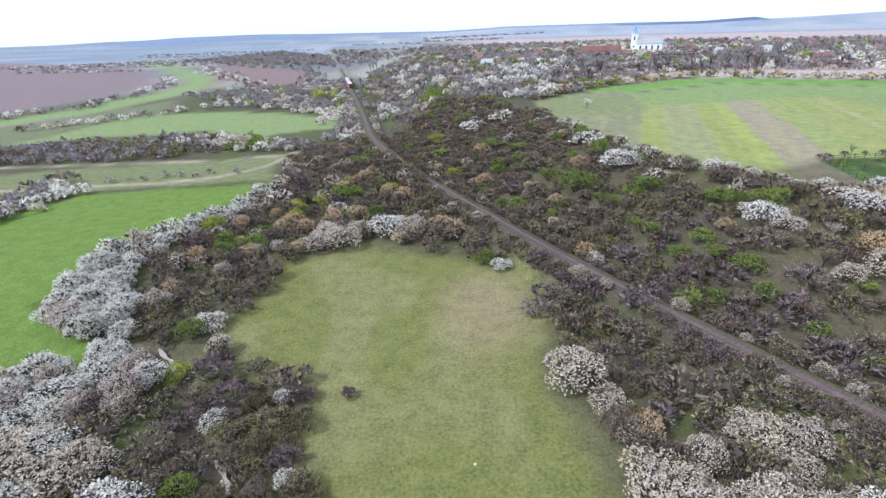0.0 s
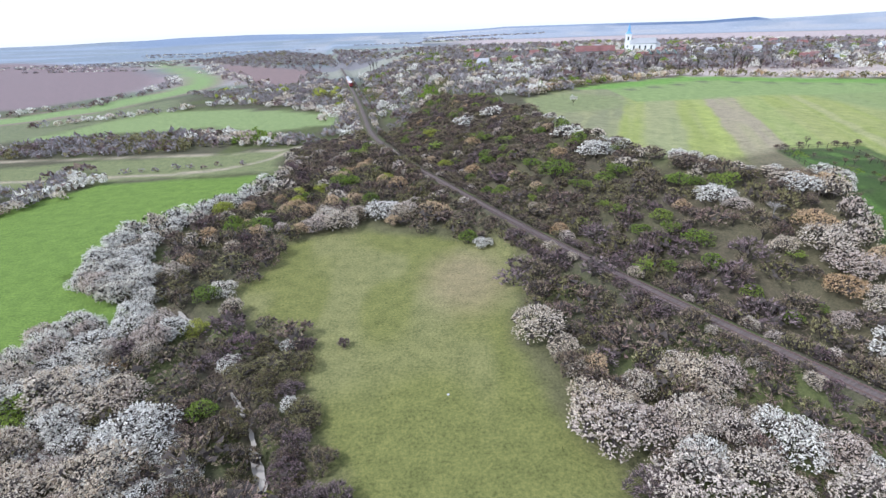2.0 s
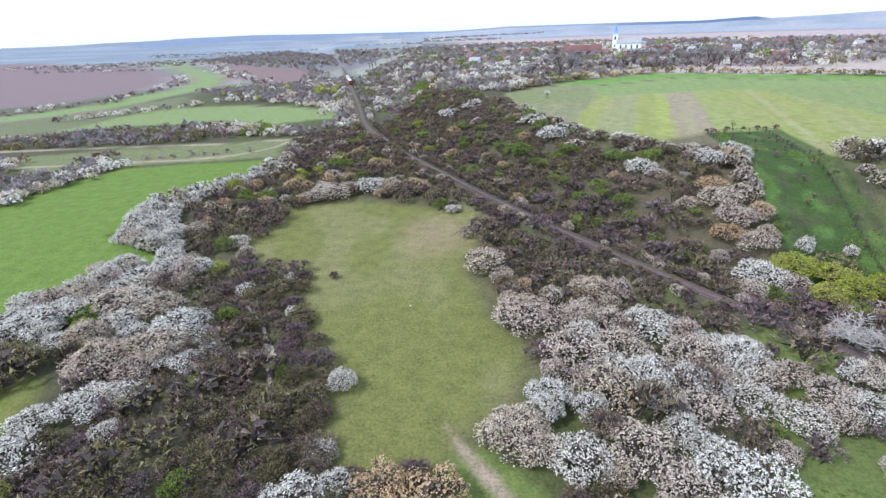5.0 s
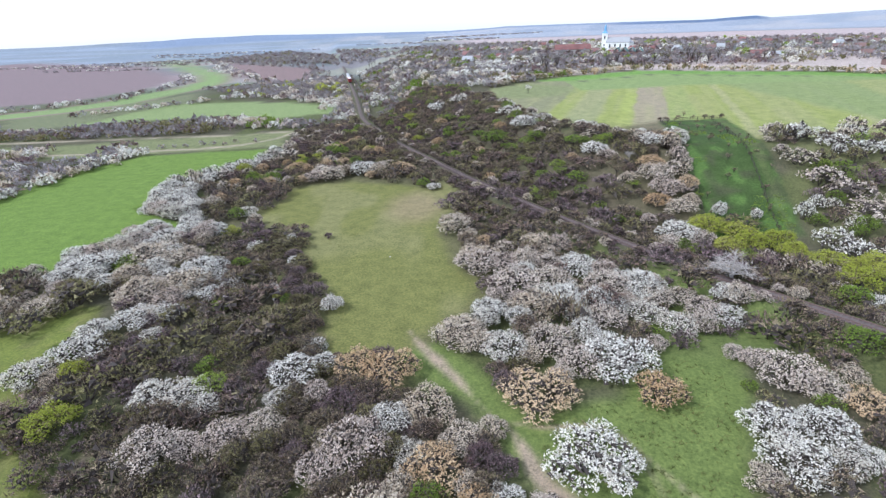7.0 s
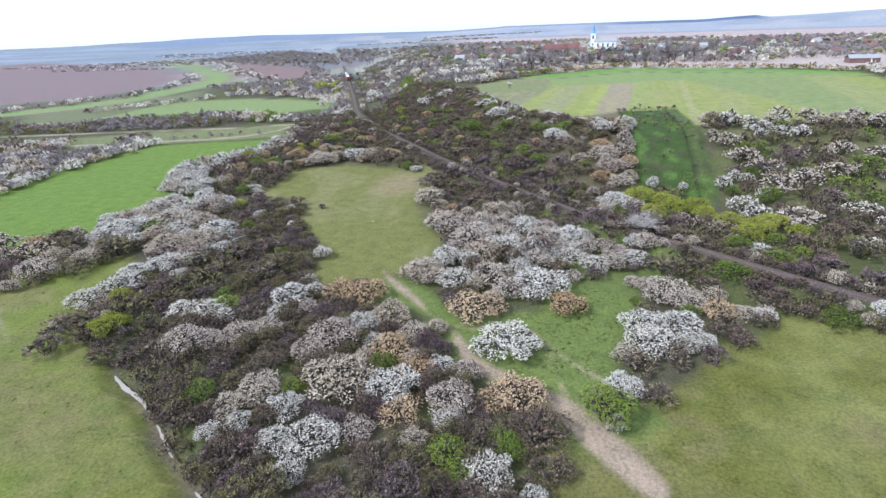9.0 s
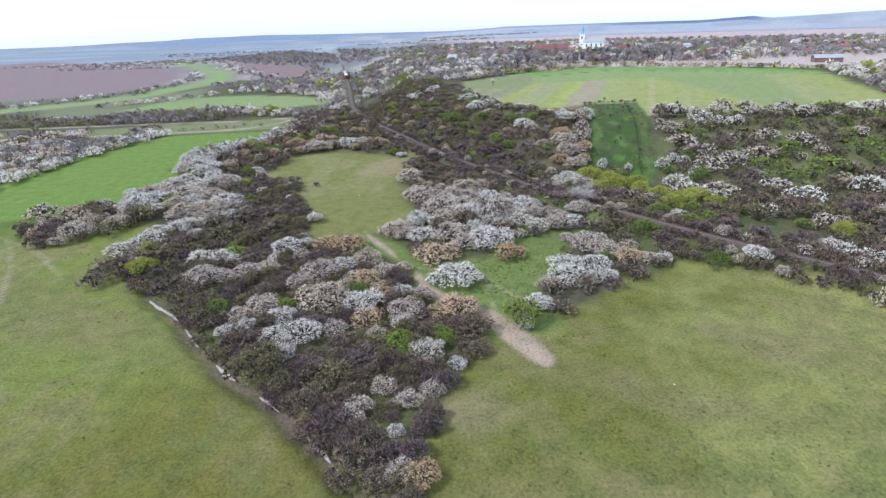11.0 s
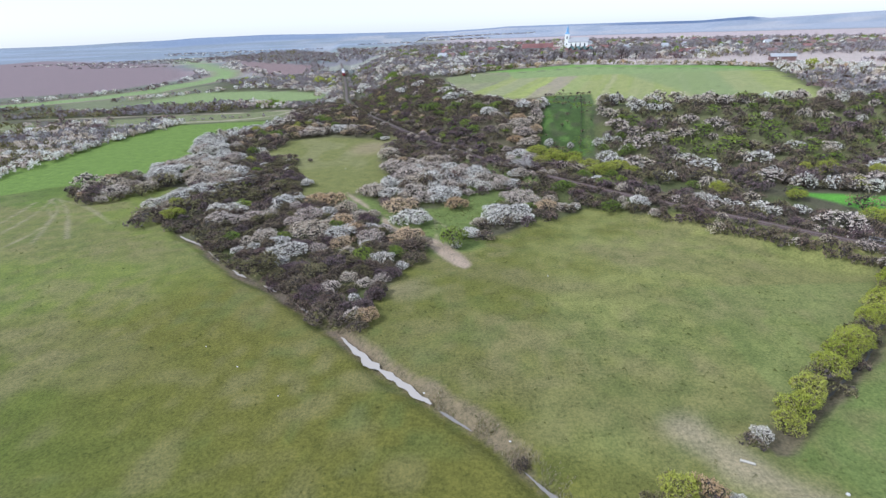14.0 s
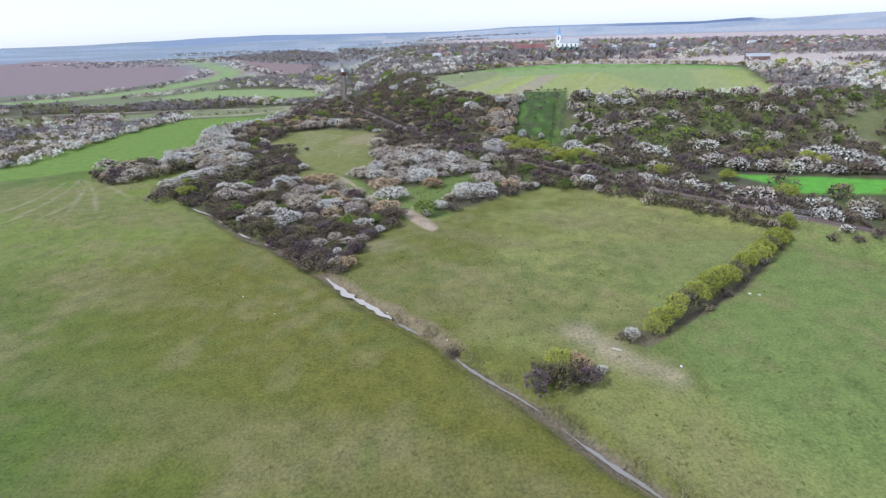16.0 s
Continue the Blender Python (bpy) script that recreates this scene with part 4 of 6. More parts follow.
# rail side thicket
place("white", (41.5, 30, 3.8, 3.7), (53, 24.5, 2, 1.9), (48.5, 13.4, 3.1, 2.9), (52, 9.2, 2.9, 2.8), (61.2, 11.4, 2.8, 2.7))
place("faded", (58.2, 13.4, 3.1, 2.9), (21.9, 33.3, 5.2, 5.3), (35.5, 41, 4, 3.8), (28.2, 23.7, 5.1, 4.9), (35.2, 25, 4, 3.8), (44.6, 21.7, 4.4, 4.2), (30.3, 15.1, 4.2, 4), (40.9, 11.6, 3.5, 3.3), (56.4, 18, 2.7, 2.5), (17.7, 9.3, 3.4, 3.3), (57.5, 2.4, 1.8, 1.7), (17.4, 54.8, 4.4, 4.1))
place("faded", (20.6, 49.6, 2.5, 2.3), (22, 36, 4.4, 4.1), (27.3, 32.9, 3.6, 3.4), (34.8, 43.6, 2.9, 2.7), (36.9, 38.5, 2.6, 2.5), (40.7, 33.7, 2, 1.9))
place("green", (47.5, 8, 1.2, 1.6))
place("bare", (65.1, 6.8, 3.8, 3.6), (59, 20.1, 4.3, 4.1), (56.3, 27.4, 3.5, 3.3), (51.2, 28.8, 3, 2.8), (31.6, 50.1, 4, 3.8), (25.8, 46.5, 2.4, 2.3), (39.8, 46.4, 3.3, 3.1), (28.1, 63.6, 3.4, 3.2), (44.4, 38.4, 2.6, 2.4), (47, 32.2, 2.8, 2.6), (36.7, 50.9, 3, 2.8), (19, 77, 3.2, 3))
place("bare", (22.1, 58.3, 3.2, 3.1))
place("purple", (68.9, 31, 3.6, 3.4), (24, 24.7, 2.7, 2.6), (15.9, 71.6, 3.1, 2.9))
place("olive", (25.2, 66, 3.7, 3.5), (46.7, 34.9, 1.6, 1.6))
# west
place("white", (-50, 58.8, 3.4, 3.2), (-53.2, 53.6, 3.7, 3.5), (-55.6, 49, 3.1, 3), (-55.3, 42.4, 3.3, 3.1), (-47.5, 43.7, 3.7, 3.5), (-49.2, 38.3, 2.6, 2.5), (-59.9, 37.3, 3.1, 2.9), (-53.8, 30.8, 2.9, 2.8), (-36.7, 33, 3.1, 2.9), (-31.5, 32.3, 2.4, 2.3), (-27.5, 28.5, 2.3, 2.2), (-42.6, 32.7, 2.8, 2.7))
place("white", (-35.1, 27.2, 3, 2.9), (-30.4, 25.2, 2.4, 2.3), (-6, 21.2, 1.5, 1.6), (-22.2, 52.7, 1.3, 1.6), (-18.1, 39.4, 1.3, 1.6))
place("faded", (-41.2, 41.3, 3, 2.8), (-43.5, 25.3, 4, 3.8), (-36.8, 23.3, 3.2, 3), (-38.5, 17.2, 2.7, 2.6), (-28.9, 19, 1.5, 1.6))
place("green", (-52.7, 35.8, 2.5, 2.4), (-25.8, 20.9, 2.1, 1.9), (-14.5, 22, 1.3, 1.6))
place("purple", (-43.1, 21.4, 2.9, 2.8), (-34.4, 20.4, 2.2, 2.1), (-28.6, 51.9, 3.2, 3.1), (-34, 58, 3.2, 3.1))
place("olive", (-31.9, 16, 3.8, 3.6), (-27.6, 46.2, 2.4, 2.3), (-22.2, 47.3, 2.9, 2.7), (-22.2, 41.1, 1.8, 1.7), (-35.5, 40.5, 2.2, 2.1), (-27, 31, 2, 1.9), (-16.7, 18.8, 2.7, 2.5), (-9.5, 16.9, 2.6, 2.4))
place("bare", (-44.2, 46.9, 3.4, 3.2), (-39.7, 50.6, 2.5, 2.4), (-22.3, 54.9, 3.4, 3.3), (-18, 34.2, 2.1, 2), (-15.5, 28.2, 2.1, 2), (-12.3, 24.5, 2.2, 2.1), (-29.4, 41.7, 2.3, 2.2), (-21.7, 25.4, 2.2, 2.1), (-21.2, 20.7, 2, 1.9), (-35.7, 45, 2.8, 2.7))
place("rust", (-46.4, 48, 1.9, 1.9))
place("yellow", (-39.9, 59, 2.3, 2.2))
# left clump
place("faded", (-85.6, 28.9, 4.5, 4.3), (-73.3, 22.9, 4.7, 4.5), (-66.3, 14.7, 4.2, 4), (-59.1, 20.7, 3.4, 3.3), (-50.2, 42.4, 5.2, 5.9), (-43, 41.1, 4, 3.8), (-43.7, 25.3, 4.4, 4.2), (-36.1, 27.9, 4.2, 4))
place("bare", (-72, 13.2, 4.5, 4.3), (-72.3, 28.4, 3.8, 3.6), (-42.4, -7.7, 3.9, 3.7), (-43, -13.6, 2.9, 2.7), (-33.3, 4, 3.4, 3.3), (-14.7, 10.4, 4.2, 4), (-25.5, 19.5, 3.9, 3.7), (-19.9, 22.4, 4, 3.8), (-6.7, 7.8, 2.4, 2.2), (-26.7, 29.8, 3.6, 3.4))
place("olive", (-59, 15.3, 3.8, 3.6), (-55.4, 24.3, 5, 4.8), (-35.1, -3.6, 4.6, 4.3), (-30.9, 6.2, 3.5, 3.3), (-25.7, 9.3, 4.2, 4), (-18.3, 6.8, 4.1, 3.9), (-13.3, 14.1, 3.7, 3.6), (-57, 26, 4.7, 4.5), (-25.1, 22.5, 2.8, 2.7))
place("white", (-65.3, 34, 3.2, 3.1), (-34.7, 17.9, 2.8, 2.7), (-39.6, 16.1, 3.3, 3.1), (-44.8, 13.4, 2.7, 2.6), (-42.6, 7, 3.8, 3.6), (-46.8, 1.2, 3.2, 3.1), (-5.7, 7.5, 1.8, 1.7), (-5.5, 19.3, 2, 2.7), (-60.7, 37.4, 4.8, 4.5), (-35.3, 34.2, 4.4, 4.2))
place("yellow", (-35.9, -8.7, 3.1, 3))
place("green", (-21.3, 3.9, 2.1, 2), (-54.2, 39.3, 2.9, 2.8))
# north
place("white", (-13.1, 110.5, 5.2, 5.1), (11.8, 89.8, 2.1, 2), (-40, 71.3, 2.7, 2.6), (-52.1, 81, 1.6, 1.6))
place("faded", (-23.1, 104.2, 4.7, 4.5), (-28.3, 102.7, 3.9, 3.7), (-46.6, 134.2, 5.2, 5))
place("yellow", (-40.5, 127, 3.3, 3.1), (-33.8, 133.1, 2.6, 2.5), (-15.8, 145.6, 2.4, 2.3), (-57.9, 116.5, 3.2, 3.1))
place("olive", (-36.2, 142.6, 5.2, 5.1), (-49.2, 72.1, 3.7, 3.5), (-41.6, 81.8, 4, 3.8), (-31.9, 104.7, 3.2, 3), (-21.6, 137.2, 3.8, 3.6))
place("green", (-43.4, 102.8, 3.4, 3.3), (8.4, 92, 2, 2.8))
place("bare", (-1.6, 107.4, 4.5, 4.3), (3.6, 104.5, 3.9, 3.7), (-6.7, 105.1, 3.2, 3), (8.2, 101.3, 3.4, 3.2), (-38.2, 92.2, 3.6, 3.4), (-37.1, 76.2, 2.5, 2.4))
place("rust", (0.3, 110.6, 4.1, 3.9))
# hill
place("white", (23.8, 182.8, 5.2, 6.6), (12.6, 185.3, 4.8, 4.5), (41, 133.3, 5.2, 5.1), (43.9, 116.2, 4.4, 4.2), (59.2, 84.2, 3.6, 3.4), (74.4, 81.2, 3.8, 3.6), (67.8, 44.7, 4.2, 4))
place("faded", (48.2, 105.7, 3, 2.9), (61.9, 80.1, 2.5, 2.4), (70.2, 66.4, 4.5, 4.3), (71.3, 60.5, 4.3, 4.1), (71.7, 54, 3.5, 3.4), (70.8, 42.4, 3.6, 3.4), (73.2, 85.8, 2.6, 2.5))
place("bare", (36.1, 174.3, 5.2, 5.7), (47.5, 57.4, 2.7, 2.5))
place("greentree", (17.5, 158.2, 3.2, 1.7), (25.4, 148.1, 2.3, 1.2), (40, 71.1, 2.1, 1.1))
place("yellow", (-0.4, 188.6, 3.4, 3.3), (4.4, 152.4, 2.7, 2.6))
place("green", (1.1, 171.3, 3.6, 3.4), (17.6, 141.5, 2.5, 2.4), (33.4, 114.9, 4.4, 4.2), (28.8, 125.2, 3, 2.8), (42.7, 103.2, 2.7, 2.6), (44.5, 82.3, 2.4, 2.2), (52.3, 75, 2.7, 2.6), (45.5, 70.8, 1.8, 1.7), (55.1, 91.7, 3, 2.9), (45.6, 103.8, 3, 2.9), (48.9, 84.5, 2.2, 2.1))
place("olive", (13.1, 131, 2.8, 2.6), (37.7, 98.2, 2.9, 2.8))
place("purple", (52.6, 63.7, 4.5, 4.2), (53, 53.9, 4.6, 4.4))
place("rust", (70.7, 71.7, 3.5, 3.3), (67.9, 57.6, 3.1, 3))
# valley
place("white", (146.9, 28.9, 5.2, 6.6), (164.3, 37.4, 3.2, 3), (119.5, 72.8, 3.8, 3.6), (124.3, 67.9, 4.1, 3.9), (97.2, 47.7, 2, 4.5), (101.4, 50.1, 1.7, 3.9), (98.3, 38.6, 3.6, 3.5), (79.6, 50.9, 1.6, 3.6), (87.4, 49.1, 1.1, 2.5), (123.6, 32.3, 4, 3.8), (125, 22.1, 5.2, 5), (90.3, -15.2, 2.5, 2.4))
place("white", (121.2, -17.3, 3.7, 3.5), (114.9, -14.3, 3.1, 3), (178.5, 15.3, 5.2, 6.7), (184.7, 8.9, 5.2, 6.5), (145.5, -35.4, 3.3, 3.1), (151.3, -42.1, 2.8, 2.7), (130.2, -17.8, 2.5, 2.4), (99.4, 33.6, 3.4, 3.3), (104.1, 27.6, 2.9, 2.8), (87.7, 13.7, 2.6, 2.4))
place("green", (166.1, 34.2, 3.3, 3.2), (142.9, 40.1, 5.2, 5.2), (137.3, 37.5, 3.9, 3.7), (130.9, 38.2, 2.9, 2.7), (157.1, 47.6, 4.7, 4.4), (159.3, 42, 3.6, 3.5), (136.9, 51.1, 3.8, 3.6), (114.2, 5.7, 2.1, 2), (138, -4.2, 2.7, 2.6), (83.9, -13.6, 2.8, 2.6), (88.5, 8, 2.9, 2.7))
place("faded", (106.4, 65.6, 4.1, 3.9), (105.4, 27.9, 5.2, 5.2), (138.6, 8.7, 4.5, 4.3), (111.1, 52.7, 4.8, 4.6), (107, 57.8, 5, 4.7), (118.3, 47.1, 4.7, 4.5), (127.4, 48.9, 4.7, 4.5), (111.1, 45.2, 4.7, 4.4), (134.3, 57.9, 3.9, 3.8), (143.1, 52.7, 4.8, 4.6), (75.5, -9.2, 1.6, 1.6), (165.4, 1, 5.2, 5.3))
place("faded", (132.4, -28.4, 4.7, 4.5), (87.8, 26.8, 2.9, 2.8))
place("olive", (81.7, 45.8, 3.8, 3.6), (106.3, 11.5, 4.6, 4.4), (119.1, 10.5, 4.3, 4), (88.3, 10.6, 3.1, 2.9), (121.9, -4, 4.1, 3.9), (127.4, 60, 5, 4.7), (147.6, -16.1, 4.2, 4), (155.3, -28.5, 4.7, 4.4), (81.2, 21.9, 3.3, 3.2))
place("yellow", (74.1, 45.7, 3.8, 3.6), (79.8, 42.1, 3.7, 3.5), (85, 37.8, 4, 3.8), (89, 28.2, 3.4, 3.3), (98.3, 26.9, 3.4, 3.2), (135.8, -7.6, 2.7, 2.6), (142.9, -25.2, 3.2, 3), (79.7, 38, 3.8, 3.6), (89.7, 21, 3.6, 3.4), (100.8, 21.4, 2.8, 2.6))
place("bare", (115.1, 31.3, 4.3, 4.1), (94.8, 4.9, 3.7, 3.5), (148.8, 13.1, 3.8, 3.7), (119, 56.2, 4.9, 4.7), (158.1, 11, 5.2, 7.5), (142.6, -48.2, 4.1, 3.9))
place("purple", (130.8, 10.8, 4.3, 4))
place("greytree", (65.8, 20, 4.1, 1.9))
# hill foot
place("purple", (46, 61.7, 3.3, 3.2), (58.2, 68.3, 3.5, 3.3), (19.6, 125.1, 4.4, 4.2), (30.9, 69, 2.9, 2.8))
place("bare", (48, 74.2, 3.7, 3.5), (56.5, 78.4, 3.7, 3.6), (63.3, 75, 3, 2.9), (59.9, 55.6, 3.1, 3), (61.9, 46.7, 2.9, 2.7), (67.4, 51.3, 2.5, 2.4), (55.1, 48, 2.4, 2.3), (61.5, 37.9, 2.6, 2.4), (64.5, 35, 2.5, 2.4), (27.4, 131.9, 4.5, 4.3), (32.6, 102, 4.6, 4.3), (36.4, 86, 4.1, 3.9))
place("bare", (28, 100.8, 3.8, 3.6), (37.9, 76.2, 3.2, 3), (21.7, 112.3, 4.1, 3.9))
place("olive", (60.2, 62.8, 3.3, 3.1), (59.9, 49.9, 2.9, 2.8), (49.9, 54.6, 2.6, 2.5), (38.4, 108.5, 3.4, 3.3))
place("greentree", (64.4, 65, 1.6, 0.9))
place("browntree", (61.6, 70.9, 1.8, 1.7), (53.8, 62.5, 2, 1.9))

# thicket west and north of the meadow
scatter(plan((-58, 80), (-70, 94), (-75, 110), (-70, 134), (-60, 150), (-60, 178), (-56, 215), (-44, 245), (-36, 250), (-26, 212), (-12, 176), (0, 151), (12, 124), (17, 106),
             (8, 110), (-2, 114), (-13, 118), (-20, 120), (-33, 114), (-40, 109), (-38, 97), (-44, 86), (-47, 78), (-56, 76)), 3.9, [("bare", 56), ("olive", 18), ("faded", 7), ("rust", 9), ("green", 5)], (2.2, 3.8), seed=11)
row(plan((-66, 80), (-84, 90), (-88, 108), (-86, 122), (-77, 142), (-66, 156), (-63, 172)), 2.5, ["white", "white", "white", "faded"], (2.6, 3.9), seed=12)
scatter(plan((-62, 80), (-84, 90), (-88, 108), (-86, 124), (-76, 142), (-66, 160), (-60, 150), (-71, 133), (-76, 110), (-71, 94), (-58, 82)), 3.3, [("white", 75), ("faded", 25)], (2.2, 3.6), seed=13)
row(plan((-36, 122), (-28, 127), (-20, 128), (-10, 126)), 2.6, ["faded", "white", "faded"], (2.6, 3.9), seed=14)
row(plan((-62, 176), (-58, 200), (-52, 225)), 3.9, ["faded", "olive", "bare"], (2.6, 3.9), seed=15)
# thicket west of the meadow, on both sides of the ditch
scatter(plan((-44, 74), (-46, 60), (-46, 46), (-58, 36), (-64, 33), (-52, 22), (-56, 4), (-53, -12), (-43, -21), (-31, -29), (-13, -46), (6, -62), (18, -73), (27, -81), (33, -77), (31, -70),
             (40, -52), (42, -43), (37, -36), (30, -27), (24, -18), (15, -7), (8, 4), (-4, 4), (-8, 23), (-13, 33), (-19, 50), (-23, 63), (-34, 70), (-44, 77)), 3.9, [("bare", 36), ("olive", 46), ("faded", 10), ("white", 4), ("green", 5), ("rust", 8)], (2.2, 3.8), seed=21)
scatter(plan((-79, 40), (-67, 52), (-57, 68), (-44, 56), (-30, 36), (-31, 22), (-42, 20), (-52, 24), (-64, 32)), 4.0, [("white", 52), ("faded", 44), ("purple", 8)], (2.3, 3.9), seed=20)
row(plan((-54, -10), (-50, 2), (-50, 11), (-44, 17), (-37, 15)), 2.4, ["white", "faded", "white", "olive"], (2.2, 3.4), seed=17, width=1.6)
row(plan((-60, 75), (-68, 65), (-74, 55), (-82, 45)), 2.3, ["white", "white", "faded"], (2.6, 4.1), seed=22)
scatter(plan((-57, 75), (-66, 64), (-73, 55), (-82, 45), (-70, 36), (-58, 35), (-45, 46), (-46, 62)), 3.4, [("white", 62), ("faded", 30), ("bare", 8)], (2.2, 3.7), seed=23)
scatter(plan((-80, 46), (-93, 41), (-104, 31), (-101, 20), (-84, 6), (-70, 12), (-62, 24), (-66, 34)), 3.7, [("faded", 40), ("bare", 40), ("rust", 10), ("olive", 10)], (2.0, 3.3), seed=25)
scatter(plan((-34, -6), (-20, -2), (-4, 2), (8, 2), (16, -8), (26, -22), (32, -30), (30, -42), (8, -34), (-6, -26), (-24, -20)), 4.1, [("white", 46), ("faded", 44), ("rust", 14), ("bare", 10)], (2.6, 4.1), seed=26)
scatter(plan((2, -34), (20, -36), (30, -44), (32, -52), (22, -54), (8, -48)), 4.0, [("white", 40), ("faded", 40), ("bare", 20)], (2.6, 4.1), seed=27)
shore = stretch(DITCH_FINE, (-30, -28), (27, -80))
for off, low, s0 in ((1.0, 1.2, 16), (2.4, 1.8, 9), (3.8, 2.2, 10)):
    row(shore + np.array((off, off)), 2.3, ["bare", "olive", "bare", "purple", "faded", "bare"], (low, low + 0.9), seed=s0, width=0.4)
for kx, ky, kr in ((27, -79, 2.3), (24.5, -76, 2.5), (28, -75, 2.6), (30, -72, 2.4), (32, -67, 2.4)):
    single("purple" if kr < 2.45 else "bare", kx, ky, kr, kr * 0.95)
scatter(plan((-53, -10), (-50, 8), (-40, 15), (-30, 8), (-34, -8), (-44, -17)), 5.2, [("white", 42), ("faded", 42), ("yellow", 8)], (2.6, 3.6), seed=58, tall=(1.3, 1.6))
for kx, ky, kr in ((2, -15, 3.4), (7, -20, 3.7), (-3, -20, 3.3), (11, -13, 3.0), (-9, -14, 3.2), (-46, -8, 2.8), (-50, -1, 2.6), (-47, 3, 2.4)):
    single("white" if kr > 2.9 else "faded", kx, ky, kr, kr * 0.95)
# thicket between the meadow and the railway
scatter(plan((19, 104), (22, 87), (20, 72), (17, 60), (22, 48), (40, 40), (62, 38), (57, 44), (41, 70), (28, 94), (20, 110)), 3.9, [("bare", 75), ("olive", 14), ("rust", 6), ("faded", 5)], (2.0, 3.4), seed=31)
scatter(plan((18, 60), (23, 48), (27, 33), (28, 24), (34, 18), (50, 16), (66, 18), (60, 34), (44, 44), (28, 52)), 3.8, [("faded", 55), ("white", 22), ("bare", 25)], (2.3, 3.9), seed=32)
scatter(plan((27, 22), (19, 13), (18, 5), (26, -8), (36, -11), (43, -5), (53, 4), (66, 2), (76, 6), (84, 6), (76, 18), (66, 30), (50, 22)), 3.9, [("white", 45), ("faded", 40), ("bare", 16)], (2.5, 4.1), seed=33)
# clump by the field corner
scatter(plan((56, -26), (61, -17), (69, -5), (74, 4), (86, 5), (96, -6), (98, -14), (90, -17), (77, -25), (61, -34), (57, -39)), 3.8, [("white", 40), ("faded", 30), ("bare", 30), ("green", 4)], (2.3, 3.9), seed=34)
# growth along both sides of the railway
for off, s0 in ((-2.9, 38), (2.9, 39), (-5.0, 40), (5.0, 29)):
    line = resample(RAIL, 2.0)
    line = line[(line[:, 1] > -6) & (line[:, 1] < 215)]
    t = np.gradient(line, axis=0)
    t /= np.hypot(t[:, 0], t[:, 1])[:, None]
    row(line + np.c_[t[:, 1], -t[:, 0]] * off, 3.2 if abs(off) < 4 else 4.0, ["bare", "bare", "bare", "olive", "bare", "faded"], (1.1, 1.9) if abs(off) < 4 else (1.4, 2.4), seed=s0, width=0.4)
line = resample(RAIL, 2.0)
line = line[(line[:, 1] > 138) & (line[:, 1] < 214)]
row(line - np.c_[3.4 + 0 * line[:, 0], 0 * line[:, 0]], 2.6, ["bare", "faded", "olive"], (1.8, 2.6), seed=28, width=0.5, tall=(1.2, 1.6))
for off, s0 in ((-4.4, 30), (4.0, 19), (-7.0, 18)):
    line = resample(RAIL, 2.0)
    line = line[(line[:, 1] > 214) & (line[:, 1] < 520)] + np.array((off, 0))
    row(line, 3.6, ["bare", "bare", "faded", "olive", "bare"], (1.6, 2.6), near=False, seed=s0, width=0.6)
# bank west of the railway
for off, low, seed in ((-3.3, 1.3, 35), (-5.4, 1.5, 36), (3.6, 1.4, 37)):
    line = resample(RAIL, 1.0)
    line = line[(line[:, 1] > -49) & (line[:, 1] < 0)]
    t = np.gradient(line, axis=0)
    t /= np.hypot(t[:, 0], t[:, 1])[:, None]
    row(line + np.c_[t[:, 1], -t[:, 0]] * off, 2.1, ["bare", "bare", "bare", "bare", "bare", "olive", "faded"], (low, low + 0.7), seed=seed, width=0.45, tall=(1.2, 1.7))
scatter(plan((155, -72), (168, -84), (200, -110), (300, -196), (306, -190), (204, -100), (172, -72), (158, -62)), 3.2, [("bare", 80), ("white", 10), ("faded", 12)], (1.5, 2.4), seed=36)
single("green", 96, -15, 2.2)
single("green", 100, -18, 1.8)
# hillside east of the railway
HILL = plan((-28, 250), (-10, 195), (10, 152), (27, 118), (40, 94), (54, 70), (61, 58), (68, 66), (66, 88), (62, 118), (54, 146), (45, 186), (36, 226), (26, 262), (0, 300))
scatter(HILL, 3.1, [("bare", 74), ("olive", 17), ("green", 9), ("rust", 4), ("faded", 2)], (2.0, 3.2), seed=41, tall=(0.95, 1.3))
scatter(plan((20, 160), (40, 150), (52, 120), (62, 90), (56, 76), (40, 100), (24, 130)), 6.8, [("greentree", 46), ("browntree", 54)], (1.5, 2.3), seed=42, tall=(0.8, 1.0))
scatter(plan((64, 62), (74, 50), (84, 50), (90, 84), (82, 104), (66, 120), (66, 88)), 3.7, [("bare", 34), ("olive", 40), ("green", 12), ("faded", 20)], (2.0, 3.3), seed=43, bare_spots=0.12)
scatter(plan((82, 50), (89, 48), (99, 98), (82, 106), (90, 84)), 3.6, [("faded", 55), ("rust", 30), ("olive", 14), ("white", 8)], (2.2, 3.4), seed=50)
scatter(plan((62, 60), (78, 50), (88, 50), (100, 100), (70, 100)), 7.5, [("browntree", 50), ("greytree", 10), ("greentree", 14)], (1.2, 1.9), seed=47, tall=(0.8, 1.1))
row(EDGE[(EDGE[:, 1] > 92 * K) & (EDGE[:, 1] < 215 * K)], 2.2, ["white", "faded", "bare", "white", "bare"], (1.8, 3.0), seed=44, width=2.0, tall=(0.9, 1.15))
row(plan((36, 226), (44, 188), (54, 148), (63, 126), (75, 108)), 3.6, ["white", "olive", "bare", "faded", "bare"], (1.8, 2.8), seed=45, width=2.0, tall=(0.9, 1.15))
row(plan((86, 56), (92, 80), (97, 98)), 2.9, ["faded", "olive", "faded", "white"], (2.0, 3.3), seed=46, width=1.6)
